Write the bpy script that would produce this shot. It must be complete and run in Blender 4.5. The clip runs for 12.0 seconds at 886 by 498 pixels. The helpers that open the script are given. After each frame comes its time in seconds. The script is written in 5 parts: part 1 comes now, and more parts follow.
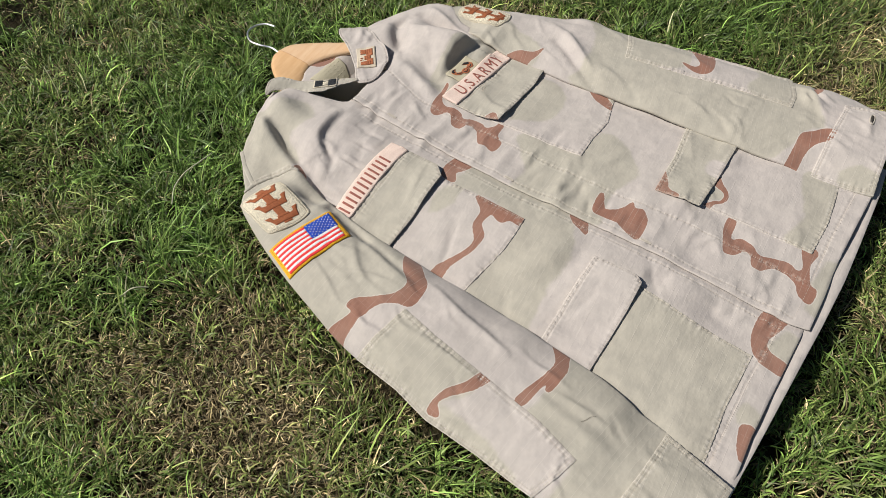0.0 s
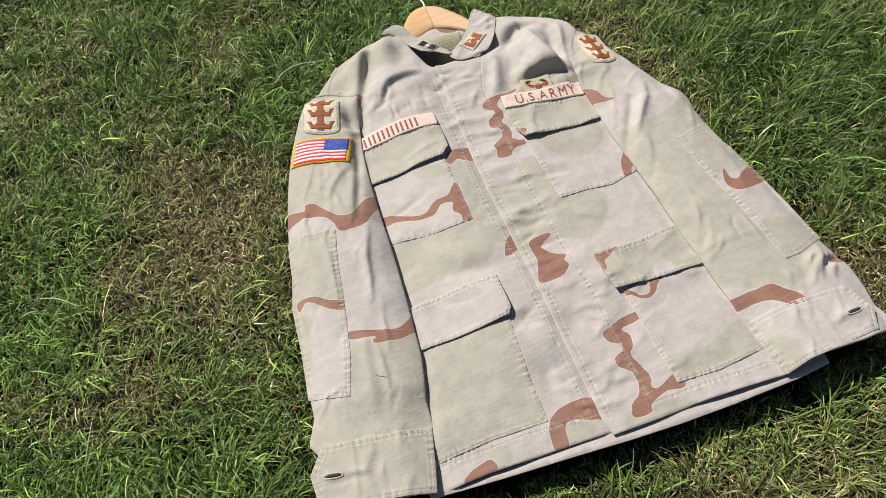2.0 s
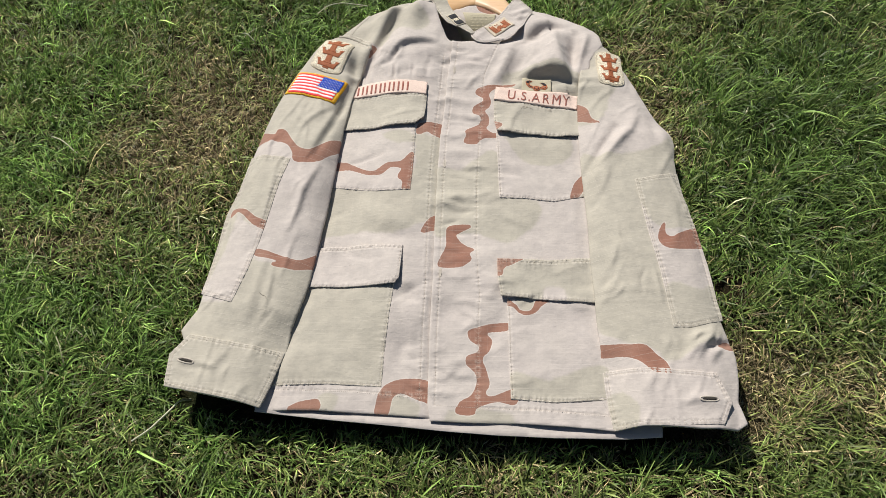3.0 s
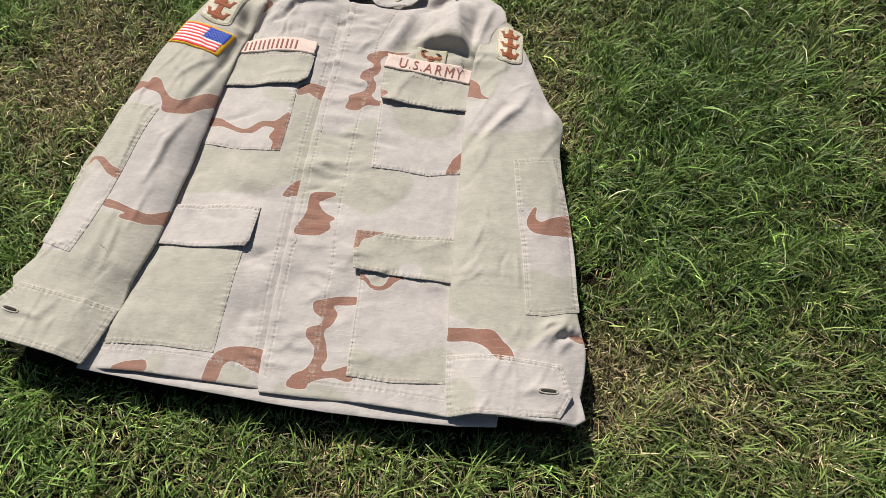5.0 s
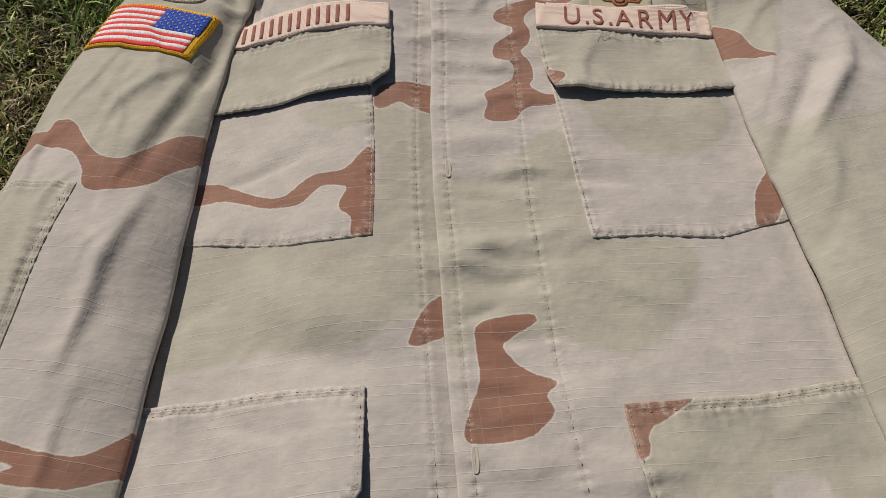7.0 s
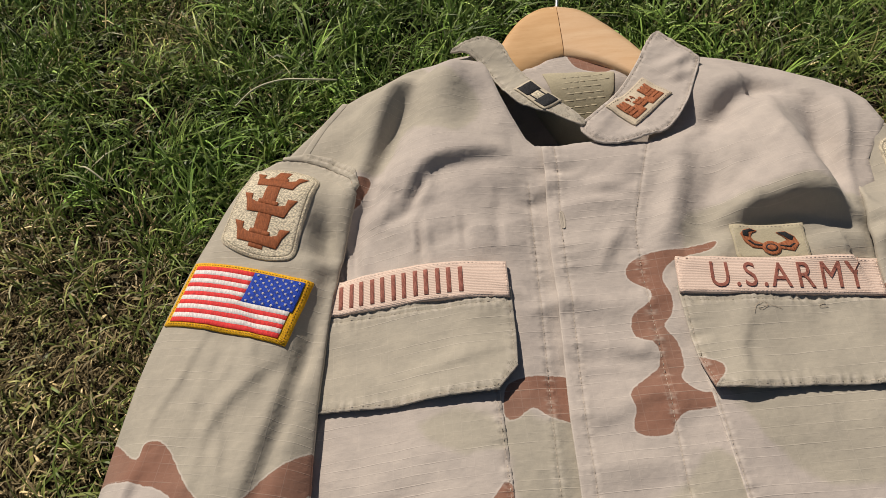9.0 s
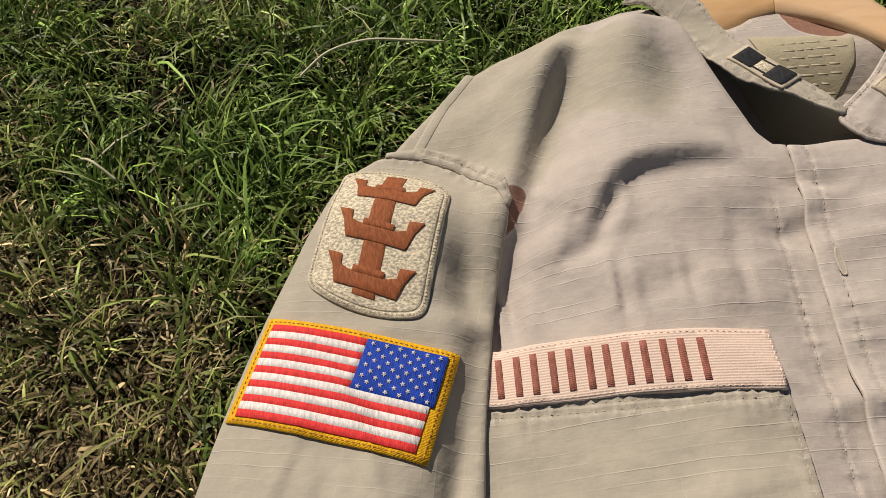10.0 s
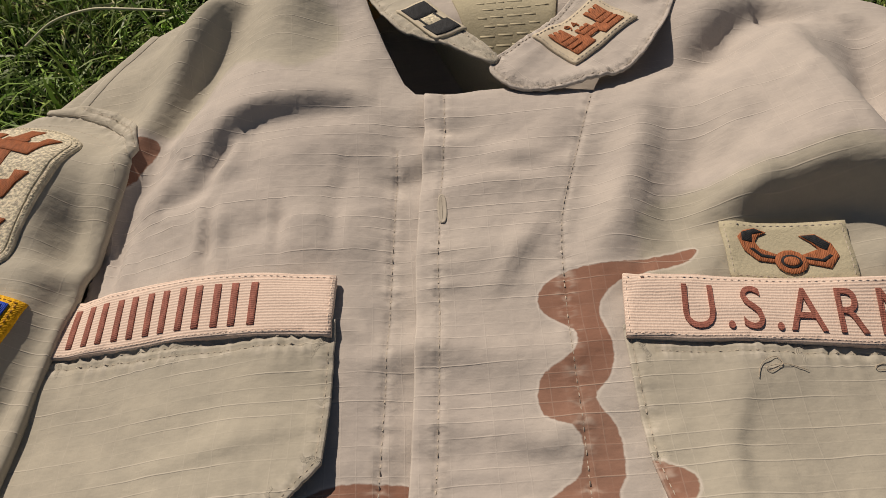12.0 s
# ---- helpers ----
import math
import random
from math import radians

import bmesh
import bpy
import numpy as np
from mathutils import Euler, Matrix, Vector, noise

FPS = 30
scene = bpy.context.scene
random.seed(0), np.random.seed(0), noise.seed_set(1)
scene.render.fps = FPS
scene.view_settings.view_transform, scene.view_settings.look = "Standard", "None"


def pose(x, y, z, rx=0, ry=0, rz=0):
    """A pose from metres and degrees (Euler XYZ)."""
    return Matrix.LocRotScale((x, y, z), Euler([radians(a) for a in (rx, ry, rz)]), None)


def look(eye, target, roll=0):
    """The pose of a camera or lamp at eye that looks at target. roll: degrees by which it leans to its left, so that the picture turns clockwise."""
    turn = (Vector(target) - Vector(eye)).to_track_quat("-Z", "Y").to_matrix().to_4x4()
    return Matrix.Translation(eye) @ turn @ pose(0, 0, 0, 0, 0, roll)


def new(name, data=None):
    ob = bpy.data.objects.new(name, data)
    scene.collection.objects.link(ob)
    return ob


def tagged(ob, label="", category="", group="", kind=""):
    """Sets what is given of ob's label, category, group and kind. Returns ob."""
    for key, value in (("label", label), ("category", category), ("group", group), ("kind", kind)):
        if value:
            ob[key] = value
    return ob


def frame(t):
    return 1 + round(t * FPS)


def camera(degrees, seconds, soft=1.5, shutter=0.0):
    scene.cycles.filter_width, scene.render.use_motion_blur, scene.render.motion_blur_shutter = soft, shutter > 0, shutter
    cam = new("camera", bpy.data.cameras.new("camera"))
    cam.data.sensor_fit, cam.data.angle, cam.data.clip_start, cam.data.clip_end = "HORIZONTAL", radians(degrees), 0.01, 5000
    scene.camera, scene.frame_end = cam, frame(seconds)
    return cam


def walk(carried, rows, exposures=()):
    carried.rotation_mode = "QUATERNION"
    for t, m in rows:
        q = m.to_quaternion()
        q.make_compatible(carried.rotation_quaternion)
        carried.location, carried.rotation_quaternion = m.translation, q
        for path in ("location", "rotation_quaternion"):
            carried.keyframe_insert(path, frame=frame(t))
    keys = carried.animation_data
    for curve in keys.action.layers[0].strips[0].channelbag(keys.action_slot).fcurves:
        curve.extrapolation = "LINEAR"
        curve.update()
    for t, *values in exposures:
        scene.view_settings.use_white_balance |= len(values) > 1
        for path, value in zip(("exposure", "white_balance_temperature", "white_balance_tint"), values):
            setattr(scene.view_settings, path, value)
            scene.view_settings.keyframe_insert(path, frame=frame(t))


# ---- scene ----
cam = camera(64.52, 12.0, soft=0.8)
PATH = [
    (0, (-0.5347, 0.1378, 0.7656), (-0.0872, 0.4644, -0.0669), -4.47),
    (0.5, (-0.5050, 0.0674, 0.7890), (-0.0843, 0.4244, -0.0450), -4.80),
    (1, (-0.4876, 0.0027, 0.8012), (-0.1223, 0.4146, -0.0336), -5.93),
    (1.5, (-0.4261, -0.1098, 0.8456), (-0.1432, 0.3575, 0.0079), -6.83),
    (2, (-0.2397, -0.2087, 0.8627), (-0.1059, 0.3287, 0.0300), -7.87),
    (2.5, (-0.0736, -0.2565, 0.8853), (-0.0644, 0.2865, 0.0457), -8.02),
    (3, (0.0604, -0.2803, 0.8988), (0.0063, 0.2421, 0.0478), -5.28),
    (3.5, (0.2761, -0.3057, 0.8610), (0.1708, 0.2113, 0.0115), -0.89),
    (3.7, (0.3581, -0.3097, 0.8514), (0.2286, 0.2070, 0.0051), -0.00),
    (5.3, (0.1278, -0.2369, 0.8461), (0.1324, 0.2566, -0.0237), 2.35),
    (5.5, (0.0426, -0.2147, 0.8297), (0.0633, 0.2709, -0.0443), 2.39),
    (6, (-0.0584, -0.1245, 0.6561), (-0.0310, 0.3590, -0.2188), 1.45),
    (6.5, (-0.0234, 0.0114, 0.4511), (-0.0110, 0.5018, -0.4203), -1.84),
    (7, (-0.0078, 0.1040, 0.3884), (-0.0004, 0.6633, -0.4405), -4.38),
    (7.2, (0.0005, 0.1358, 0.3785), (0.0021, 0.7271, -0.4279), -4.34),
    (8.8, (-0.0207, 0.2911, 0.4807), (-0.0555, 0.8398, -0.3546), -9.47),
    (9, (-0.0561, 0.3270, 0.4555), (-0.0874, 0.8690, -0.3843), -9.72),
    (9.5, (-0.1308, 0.4225, 0.3982), (-0.1495, 0.9449, -0.4543), -9.09),
    (10, (-0.1647, 0.4643, 0.3308), (-0.1768, 0.9763, -0.5281), -7.28),
    (10.5, (-0.1752, 0.4681, 0.3099), (-0.1988, 0.9833, -0.5468), -6.13),
    (11, (-0.1573, 0.4525, 0.3021), (-0.2122, 0.9799, -0.5457), -7.39),
    (11.5, (-0.0816, 0.4357, 0.2950), (-0.1530, 0.9772, -0.5427), -10.62),
    (12, (0.0309, 0.4267, 0.2774), (-0.0214, 0.9836, -0.5515), -10.17),
]
EXPOSURES = [(0, -0.21, 6430, 10), (2.5, -0.03, 6430, 10), (5.5, -0.03, 6430, 10), (6.0, -0.16, 6480, 10), (6.5, -0.50, 6630, 10), (7.0, -0.67, 6730, 11), (8.8, -0.57, 7190, 14), (9.5, -0.51, 7390, 14), (10.5, -0.45, 7440, 14.5), (12, -0.67, 7610, 14.5)]
walk(cam, [(t, look(eye, target, roll)) for t, eye, target, roll in PATH], EXPOSURES)

# ---- light ----
SUN_AZ, SUN_EL = radians(-29), radians(47)  # from the collar side, a little from the flag sleeve
world = bpy.data.worlds.new("sky")
scene.world = world
world.use_nodes = True
wn = world.node_tree.nodes
sky = wn.new("ShaderNodeTexSky")
sky.sky_type, sky.sun_disc, sky.sun_elevation, sky.sun_rotation = "NISHITA", False, SUN_EL, SUN_AZ
world.node_tree.links.new(sky.outputs[0], wn["Background"].inputs[0])
wn["Background"].inputs[1].default_value = 0.042
sun = new("sun", bpy.data.lights.new("sun", "SUN"))
sun.data.energy, sun.data.angle, sun.data.color = 5.5, radians(0.55), (1.0, 0.95, 0.88)
sun_dir = Vector((math.sin(SUN_AZ) * math.cos(SUN_EL), math.cos(SUN_AZ) * math.cos(SUN_EL), math.sin(SUN_EL)))
sun.matrix_world = look(sun_dir * 8, (0, 0, 0))


# ---- materials ----
class Nodes:
    """A short hand for building node trees."""

    def __init__(self, name):
        self.mat = bpy.data.materials.new(name)
        self.mat.use_nodes = True
        self.tree = self.mat.node_tree
        self.bsdf = self.tree.nodes["Principled BSDF"]
        self.out = self.tree.nodes["Material Output"]

    def put(self, sock, value):
        if isinstance(value, bpy.types.NodeSocket):
            self.tree.links.new(value, sock)
        else:
            sock.default_value = value

    def add(self, kind, *ins, **props):
        n = self.tree.nodes.new("ShaderNode" + kind)
        for k, v in props.items():
            if k in ("operation", "data_type", "blend_type", "attribute_name", "noise_dimensions", "feature", "interpolation_type", "vector_type"):
                exec_set(n, k, v)
        for i, v in enumerate(ins):
            if v is not None:
                self.put(n.inputs[i], v)
        return n

    def math(self, op, a, b=0.0, c=0.0):
        return self.add("Math", a, b, c, operation=op).outputs[0]

    def attr(self, name):
        return self.add("Attribute", attribute_name=name).outputs

    def pos(self):
        return self.add("TexCoord").outputs["Object"]

    def noise(self, vec, scale, detail=3.0, rough=0.55):
        n = self.add("TexNoise")
        self.put(n.inputs["Vector"], vec)
        self.put(n.inputs["Scale"], scale)
        self.put(n.inputs["Detail"], detail)
        self.put(n.inputs["Roughness"], rough)
        return n.outputs["Fac"]

    def scaled(self, vec, s, turn=0.0):
        m = self.add("Mapping")
        self.put(m.inputs["Vector"], vec)
        m.inputs["Scale"].default_value = s
        m.inputs["Rotation"].default_value = (0, 0, turn)
        return m.outputs[0]

    def ramp(self, v, lo, hi, a=0.0, b=1.0):
        n = self.add("MapRange", interpolation_type="SMOOTHSTEP")
        for i, x in enumerate((v, lo, hi, a, b)):
            self.put(n.inputs[i], x)
        return n.outputs[0]

    def mix(self, f, a, b, blend="MIX"):
        n = self.tree.nodes.new("ShaderNodeMix")
        n.data_type, n.blend_type = "RGBA", blend
        for i, x in ((0, f), (6, a), (7, b)):
            self.put(n.inputs[i], (*x, 1) if isinstance(x, tuple) and len(x) == 3 else x)
        return n.outputs[2]

    def bump(self, height, dist, strength=1.0, normal=None):
        n = self.add("Bump")
        self.put(n.inputs["Strength"], strength)
        self.put(n.inputs["Distance"], dist)
        self.put(n.inputs["Height"], height)
        if normal is not None:
            self.put(n.inputs["Normal"], normal)
        return n.outputs[0]

    def finish(self, color, rough=0.85, normal=None, sheen=0.0, spec=0.3):
        self.put(self.bsdf.inputs["Base Color"], (*color, 1) if isinstance(color, tuple) and len(color) == 3 else color)
        self.put(self.bsdf.inputs["Roughness"], rough)
        self.put(self.bsdf.inputs["Specular IOR Level"], spec)
        self.put(self.bsdf.inputs["Sheen Weight"], sheen)
        if normal is not None:
            self.put(self.bsdf.inputs["Normal"], normal)
        return self.mat


def exec_set(n, k, v):
    if k == "operation":
        n.operation = v
    elif k == "attribute_name":
        n.attribute_name = v
    elif k == "interpolation_type":
        n.interpolation_type = v
    elif k == "feature":
        n.feature = v


TAN, GREEN, BROWN = (0.500, 0.453, 0.418), (0.432, 0.402, 0.336), (0.282, 0.139, 0.097)


def ripstop(g, uv, warp):
    """Raised yarns of the ripstop weave, in a 5 mm grid, some plainer than others."""
    sep = g.add("SeparateXYZ", uv).outputs
    out = None
    for axis, strong in ((1, 1.0), (0, 0.35)):
        v = g.math("ADD", g.math("MULTIPLY", sep[axis], 1 / 0.0056), g.math("MULTIPLY", warp, 0.45))
        line = g.ramp(g.math("ABSOLUTE", g.math("SUBTRACT", g.math("FRACT", v), 0.5)), 0.0, 0.075, 1.0, 0.0)
        stretch = (13, 185, 1) if axis == 1 else (185, 13, 1)
        mask = g.ramp(g.noise(g.scaled(uv, stretch), 1.0, 2.0), 0.44, 0.64, 0.15, 1.0)
        one = g.math("MULTIPLY", g.math("MULTIPLY", line, mask), strong)
        out = one if out is None else g.math("MAXIMUM", out, one)
    return out


def camo_material():
    g = Nodes("camouflage_ripstop_cotton")
    uv, p = g.attr("cloth")[1], g.pos()
    wide, mid, fine = g.noise(p, 14, 3), g.noise(p, 70, 3), g.noise(p, 900, 2)
    brown = g.math("ADD", g.attr("brown")[2], g.math("MULTIPLY", g.math("SUBTRACT", g.noise(p, 260, 2), 0.5), 1.6))
    green = g.math("ADD", g.attr("green")[2], g.math("MULTIPLY", g.math("SUBTRACT", g.noise(p, 60, 3), 0.5), 11.0))
    col = g.mix(g.ramp(green, -3.2, 3.2), TAN, GREEN)
    halo = g.math("MULTIPLY", g.ramp(brown, -1.6, -0.5), g.ramp(brown, -0.5, 0.1, 1.0, 0.0))
    col = g.mix(g.math("MULTIPLY", halo, 0.55), col, (0.66, 0.60, 0.55))
    col = g.mix(g.ramp(brown, -0.35, 0.35), col, BROWN)
    col = g.mix(g.ramp(wide, 0.3, 0.7, 0.0, 0.16), col, g.mix(0.5, col, (0.62, 0.60, 0.50)))
    col = g.mix(1.0, col, g.mix(g.ramp(mid, 0.3, 0.7), (0.93, 0.93, 0.935), (1.04, 1.035, 1.03)), "MULTIPLY")
    col = g.mix(1.0, col, g.mix(fine, (0.955, 0.955, 0.955), (1.045, 1.045, 1.045)), "MULTIPLY")
    rip = ripstop(g, uv, g.noise(p, 26, 2))
    col = g.mix(g.math("MULTIPLY", rip, 0.24), col, (0.80, 0.74, 0.66))
    edge = g.attr("edge")[2]
    worn = g.math("MULTIPLY", g.ramp(edge, 0.3, 1.3, 1.0, 0.0), g.ramp(g.noise(p, 120, 2), 0.3, 0.7, 0.25, 0.65))
    col = g.mix(worn, col, (0.74, 0.68, 0.60))
    # seam gathers: washed-pale crests painted as lit, hollows and thread furrow painted as shade
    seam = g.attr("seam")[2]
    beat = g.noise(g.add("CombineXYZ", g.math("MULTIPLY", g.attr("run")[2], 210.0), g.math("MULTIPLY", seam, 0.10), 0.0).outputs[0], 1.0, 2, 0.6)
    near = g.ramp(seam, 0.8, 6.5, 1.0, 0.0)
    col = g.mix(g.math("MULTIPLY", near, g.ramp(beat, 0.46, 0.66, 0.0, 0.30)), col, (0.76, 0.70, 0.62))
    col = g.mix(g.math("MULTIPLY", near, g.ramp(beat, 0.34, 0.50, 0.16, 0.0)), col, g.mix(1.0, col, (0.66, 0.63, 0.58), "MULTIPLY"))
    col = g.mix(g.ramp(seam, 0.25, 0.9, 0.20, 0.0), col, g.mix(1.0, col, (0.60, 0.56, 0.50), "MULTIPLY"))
    n = g.bump(g.noise(p, 38, 3, 0.6), 0.0030, 0.55)
    n = g.bump(g.noise(g.scaled(p, (60, 150, 60), 0.3), 1.0, 3, 0.6), 0.0011, 0.40, n)
    n = g.bump(g.math("MULTIPLY", near, beat), 0.0010, 0.6, n)
    n = g.bump(g.math("ADD", rip, g.math("MULTIPLY", fine, 0.35)), 0.00028, 0.55, n)
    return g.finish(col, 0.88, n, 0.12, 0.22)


def cloth_material(name, color, scale=900.0, depth=0.0003):
    g = Nodes(name)
    p = g.pos()
    col = g.mix(g.noise(p, 40, 3), tuple(0.88 * c for c in color), tuple(min(1, 1.1 * c) for c in color))
    col = g.mix(1.0, col, g.mix(g.noise(p, scale, 2), (0.85, 0.85, 0.85), (1.12, 1.12, 1.12)), "MULTIPLY")
    return g.finish(col, 0.9, g.bump(g.noise(p, scale, 2), depth, 0.8, g.bump(g.noise(p, 50, 3), 0.0015, 0.5)), 0.1, 0.2)


def thread_material(name, color, turn=0.0, pitch=0.0007, light=1.18, sheen=0.06, dark=0.78, weave=(900, 260, 300)):
    """Embroidery: rows of satin stitches across the given direction, broken at random."""
    g = Nodes(name)
    p = g.pos()
    v = g.add("SeparateXYZ", g.scaled(p, (1, 1, 1), turn)).outputs
    jag = g.math("MULTIPLY", g.noise(p, 420, 2), 1.6)
    row = g.math("ABSOLUTE", g.math("SUBTRACT", g.math("FRACT", g.math("ADD", g.math("MULTIPLY", v[0], 1 / pitch), jag)), 0.5))
    patch = g.noise(g.scaled(p, weave, turn), 1.0, 2)
    col = g.mix(g.ramp(patch, 0.3, 0.7), tuple(dark * c for c in color), tuple(min(1, light * c) for c in color))
    n = g.bump(row, 0.0004, 0.6, g.bump(patch, 0.0006, 0.6))
    return g.finish(col, 0.68, n, sheen, 0.22)


def plain_material(name, color, rough=0.6, metal=0.0):
    g = Nodes(name)
    p = g.pos()
    col = g.mix(g.noise(p, 120, 3), tuple(0.85 * c for c in color), tuple(min(1, 1.12 * c) for c in color))
    g.bsdf.inputs["Metallic"].default_value = metal
    return g.finish(col, rough, g.bump(g.noise(p, 400, 2), 0.0002, 0.5), 0.0, 0.5)


def webbing_material():
    g = Nodes("pink_tan_webbing")
    p = g.pos()
    v = g.add("SeparateXYZ", g.scaled(p, (1, 1, 1), radians(4))).outputs
    wob = g.math("MULTIPLY", g.noise(p, 500, 2), 0.35)
    rib = g.math("ABSOLUTE", g.math("SUBTRACT", g.math("FRACT", g.math("ADD", g.math("MULTIPLY", v[1], 1 / 0.00125), wob)), 0.5))
    warp = g.noise(g.scaled(p, (1500, 700, 500)), 1.0, 1)
    col = g.mix(g.ramp(rib, 0.08, 0.4), (0.70, 0.535, 0.45), (0.84, 0.685, 0.59))
    col = g.mix(1.0, col, g.mix(warp, (0.86, 0.86, 0.86), (1.1, 1.1, 1.1)), "MULTIPLY")
    return g.finish(col, 0.85, g.bump(g.math("ADD", rib, g.math("MULTIPLY", warp, 0.6)), 0.0004, 0.7), 0.1, 0.25)


def wood_material(name, dark, pale):
    g = Nodes(name)
    p = g.pos()
    grain = g.noise(g.scaled(p, (18, 130, 60), radians(8)), 1.0, 5, 0.65)
    pore = g.noise(g.scaled(p, (120, 1300, 700), radians(8)), 1.0, 2)
    col = g.mix(g.ramp(grain, 0.25, 0.78), dark, pale)
    col = g.mix(g.ramp(pore, 0.6, 0.75, 0.0, 0.22), col, (0.42, 0.21, 0.08))
    return g.finish(col, 0.32, g.bump(pore, 0.0001, 0.4), 0.0, 0.5)


def soil_material():
    g = Nodes("dry_soil_and_thatch")
    p = g.pos()
    a, b, c = g.noise(p, 7, 4), g.noise(p, 60, 4), g.noise(p, 420, 4, 0.7)
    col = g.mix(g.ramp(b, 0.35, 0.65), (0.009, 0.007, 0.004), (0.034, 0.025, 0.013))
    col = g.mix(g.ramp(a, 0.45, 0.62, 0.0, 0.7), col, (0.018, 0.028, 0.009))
    col = g.mix(g.ramp(c, 0.55, 0.7, 0.0, 0.6), col, (0.10, 0.078, 0.04))
    litter = g.math("MULTIPLY", g.ramp(g.attr("dry")[2], 0.40, 0.85), g.ramp(c, 0.42, 0.62))
    col = g.mix(g.math("MULTIPLY", litter, 0.85), col, g.mix(b, (0.20, 0.155, 0.085), (0.34, 0.27, 0.15)))
    far = g.mix(g.ramp(g.noise(p, 14, 4), 0.35, 0.65), (0.034, 0.056, 0.014), (0.075, 0.098, 0.030))
    far = g.mix(g.ramp(g.noise(p, 2.2, 4), 0.5, 0.7, 0.0, 0.6), far, (0.150, 0.130, 0.060))
    col = g.mix(g.attr("lawn")[2], col, g.mix(g.ramp(g.noise(p, 90, 4, 0.7), 0.5, 0.7, 0.0, 0.7), far, (0.016, 0.024, 0.008)))
    return g.finish(col, 0.95, g.bump(c, 0.004, 0.9, g.bump(b, 0.012, 0.8)), 0.0, 0.1)


def grass_material():
    g = Nodes("lawn_grass_blades")
    p = g.pos()
    col = g.mix(1.0, g.attr("tint")[0], g.mix(g.noise(p, 160, 2), (0.78, 0.78, 0.78), (1.22, 1.22, 1.22)), "MULTIPLY")
    g.finish(col, 0.45, None, 0.0, 0.24)
    tr = g.add("BsdfTranslucent", col)
    mixer = g.add("MixShader", 0.11)
    g.put(mixer.inputs[1], g.bsdf.outputs[0])
    g.put(mixer.inputs[2], tr.outputs[0])
    g.put(g.out.inputs[0], mixer.outputs[0])
    return g.mat


CAMO = camo_material()
LINING = cloth_material("pale_khaki_lining", (0.60, 0.565, 0.43))
WEB = webbing_material()
LETTER = thread_material("brown_red_letter_thread", (0.34, 0.125, 0.095), radians(90), 0.0009)
SEWING = plain_material("tan_sewing_thread", (0.50, 0.44, 0.37), 0.8)
CREAM = thread_material("cream_embroidery", (0.62, 0.56, 0.43), radians(35), 0.0009, 1.42, 0.06, 0.55, (620, 900, 600))
CREAM_RIM = thread_material("cream_merrowed_rim", (0.60, 0.54, 0.42), radians(70), 0.0011, 1.2)
RUST = thread_material("rust_brown_embroidery", (0.30, 0.092, 0.034), radians(20), 0.0008, 1.25)
YELLOW = thread_material("golden_yellow_rim", (0.86, 0.46, 0.018), radians(65), 0.0010, 1.12)
RED = thread_material("red_flag_thread", (0.80, 0.050, 0.050), radians(-20), 0.0008, 1.12)
WHITE = thread_material("white_flag_thread", (0.86, 0.83, 0.82), radians(-20), 0.0008, 1.1)
BLUE = thread_material("blue_flag_thread", (0.005, 0.052, 0.41), radians(20), 0.0008, 1.3)
ORANGE = thread_material("orange_rust_embroidery", (0.37, 0.125, 0.055), radians(30), 0.0008, 1.25)
BLACK = thread_material("black_embroidery", (0.018, 0.020, 0.024), radians(-50), 0.0008, 1.4)
LABEL = cloth_material("aged_yellow_label_cloth", (0.50, 0.455, 0.330), 700)
INK = plain_material("faded_label_ink", (0.455, 0.410, 0.292), 0.8)
WOOD = wood_material("varnished_beech", (0.66, 0.40, 0.195), (0.76, 0.50, 0.27))
# paler copy of the beech: the right arm's sunlit gloss put into its colour
SUNLIT_WOOD = wood_material("varnished_beech_sunlit", (0.72, 0.47, 0.27), (0.80, 0.57, 0.36))
STEEL = plain_material("polished_steel_wire", (0.78, 0.78, 0.78), 0.38, 1.0)
BOUND = plain_material("faded_buttonhole_thread", (0.50, 0.45, 0.38), 0.85)
# near-black colour standing in for the shade inside a buttonhole
SLIT_SHADE = plain_material("painted_shade_in_the_slit", (0.035, 0.030, 0.024), 0.95)
SOIL, GRASS = soil_material(), grass_material()


# ---- shaping tools ----
def sst(a, b, v):
    t = np.clip((v - a) / (b - a), 0, 1)
    return t * t * (3 - 2 * t)


def closed_curve(pts, n=5):
    """A smooth closed line through the given points (Catmull-Rom)."""
    p = np.array(pts, float)
    a, b, c, d = np.roll(p, 1, 0), p, np.roll(p, -1, 0), np.roll(p, -2, 0)
    out = [0.5 * (2 * b + (c - a) * t + (2 * a - 5 * b + 4 * c - d) * t * t + (3 * b - a - 3 * c + d) * t**3) for t in np.arange(n) / n]
    return np.stack(out, 1).reshape(-1, 2)


def open_curve(pts, n=6):
    p = np.array(pts, float)
    q = np.vstack([2 * p[0] - p[1], p, 2 * p[-1] - p[-2]])
    a, b, c, d = q[:-3], q[1:-2], q[2:-1], q[3:]
    out = [0.5 * (2 * b + (c - a) * t + (2 * a - 5 * b + 4 * c - d) * t * t + (3 * b - a - 3 * c + d) * t**3) for t in np.arange(n) / n]
    return np.vstack([np.stack(out, 1).reshape(-1, p.shape[1]), p[-1:]])


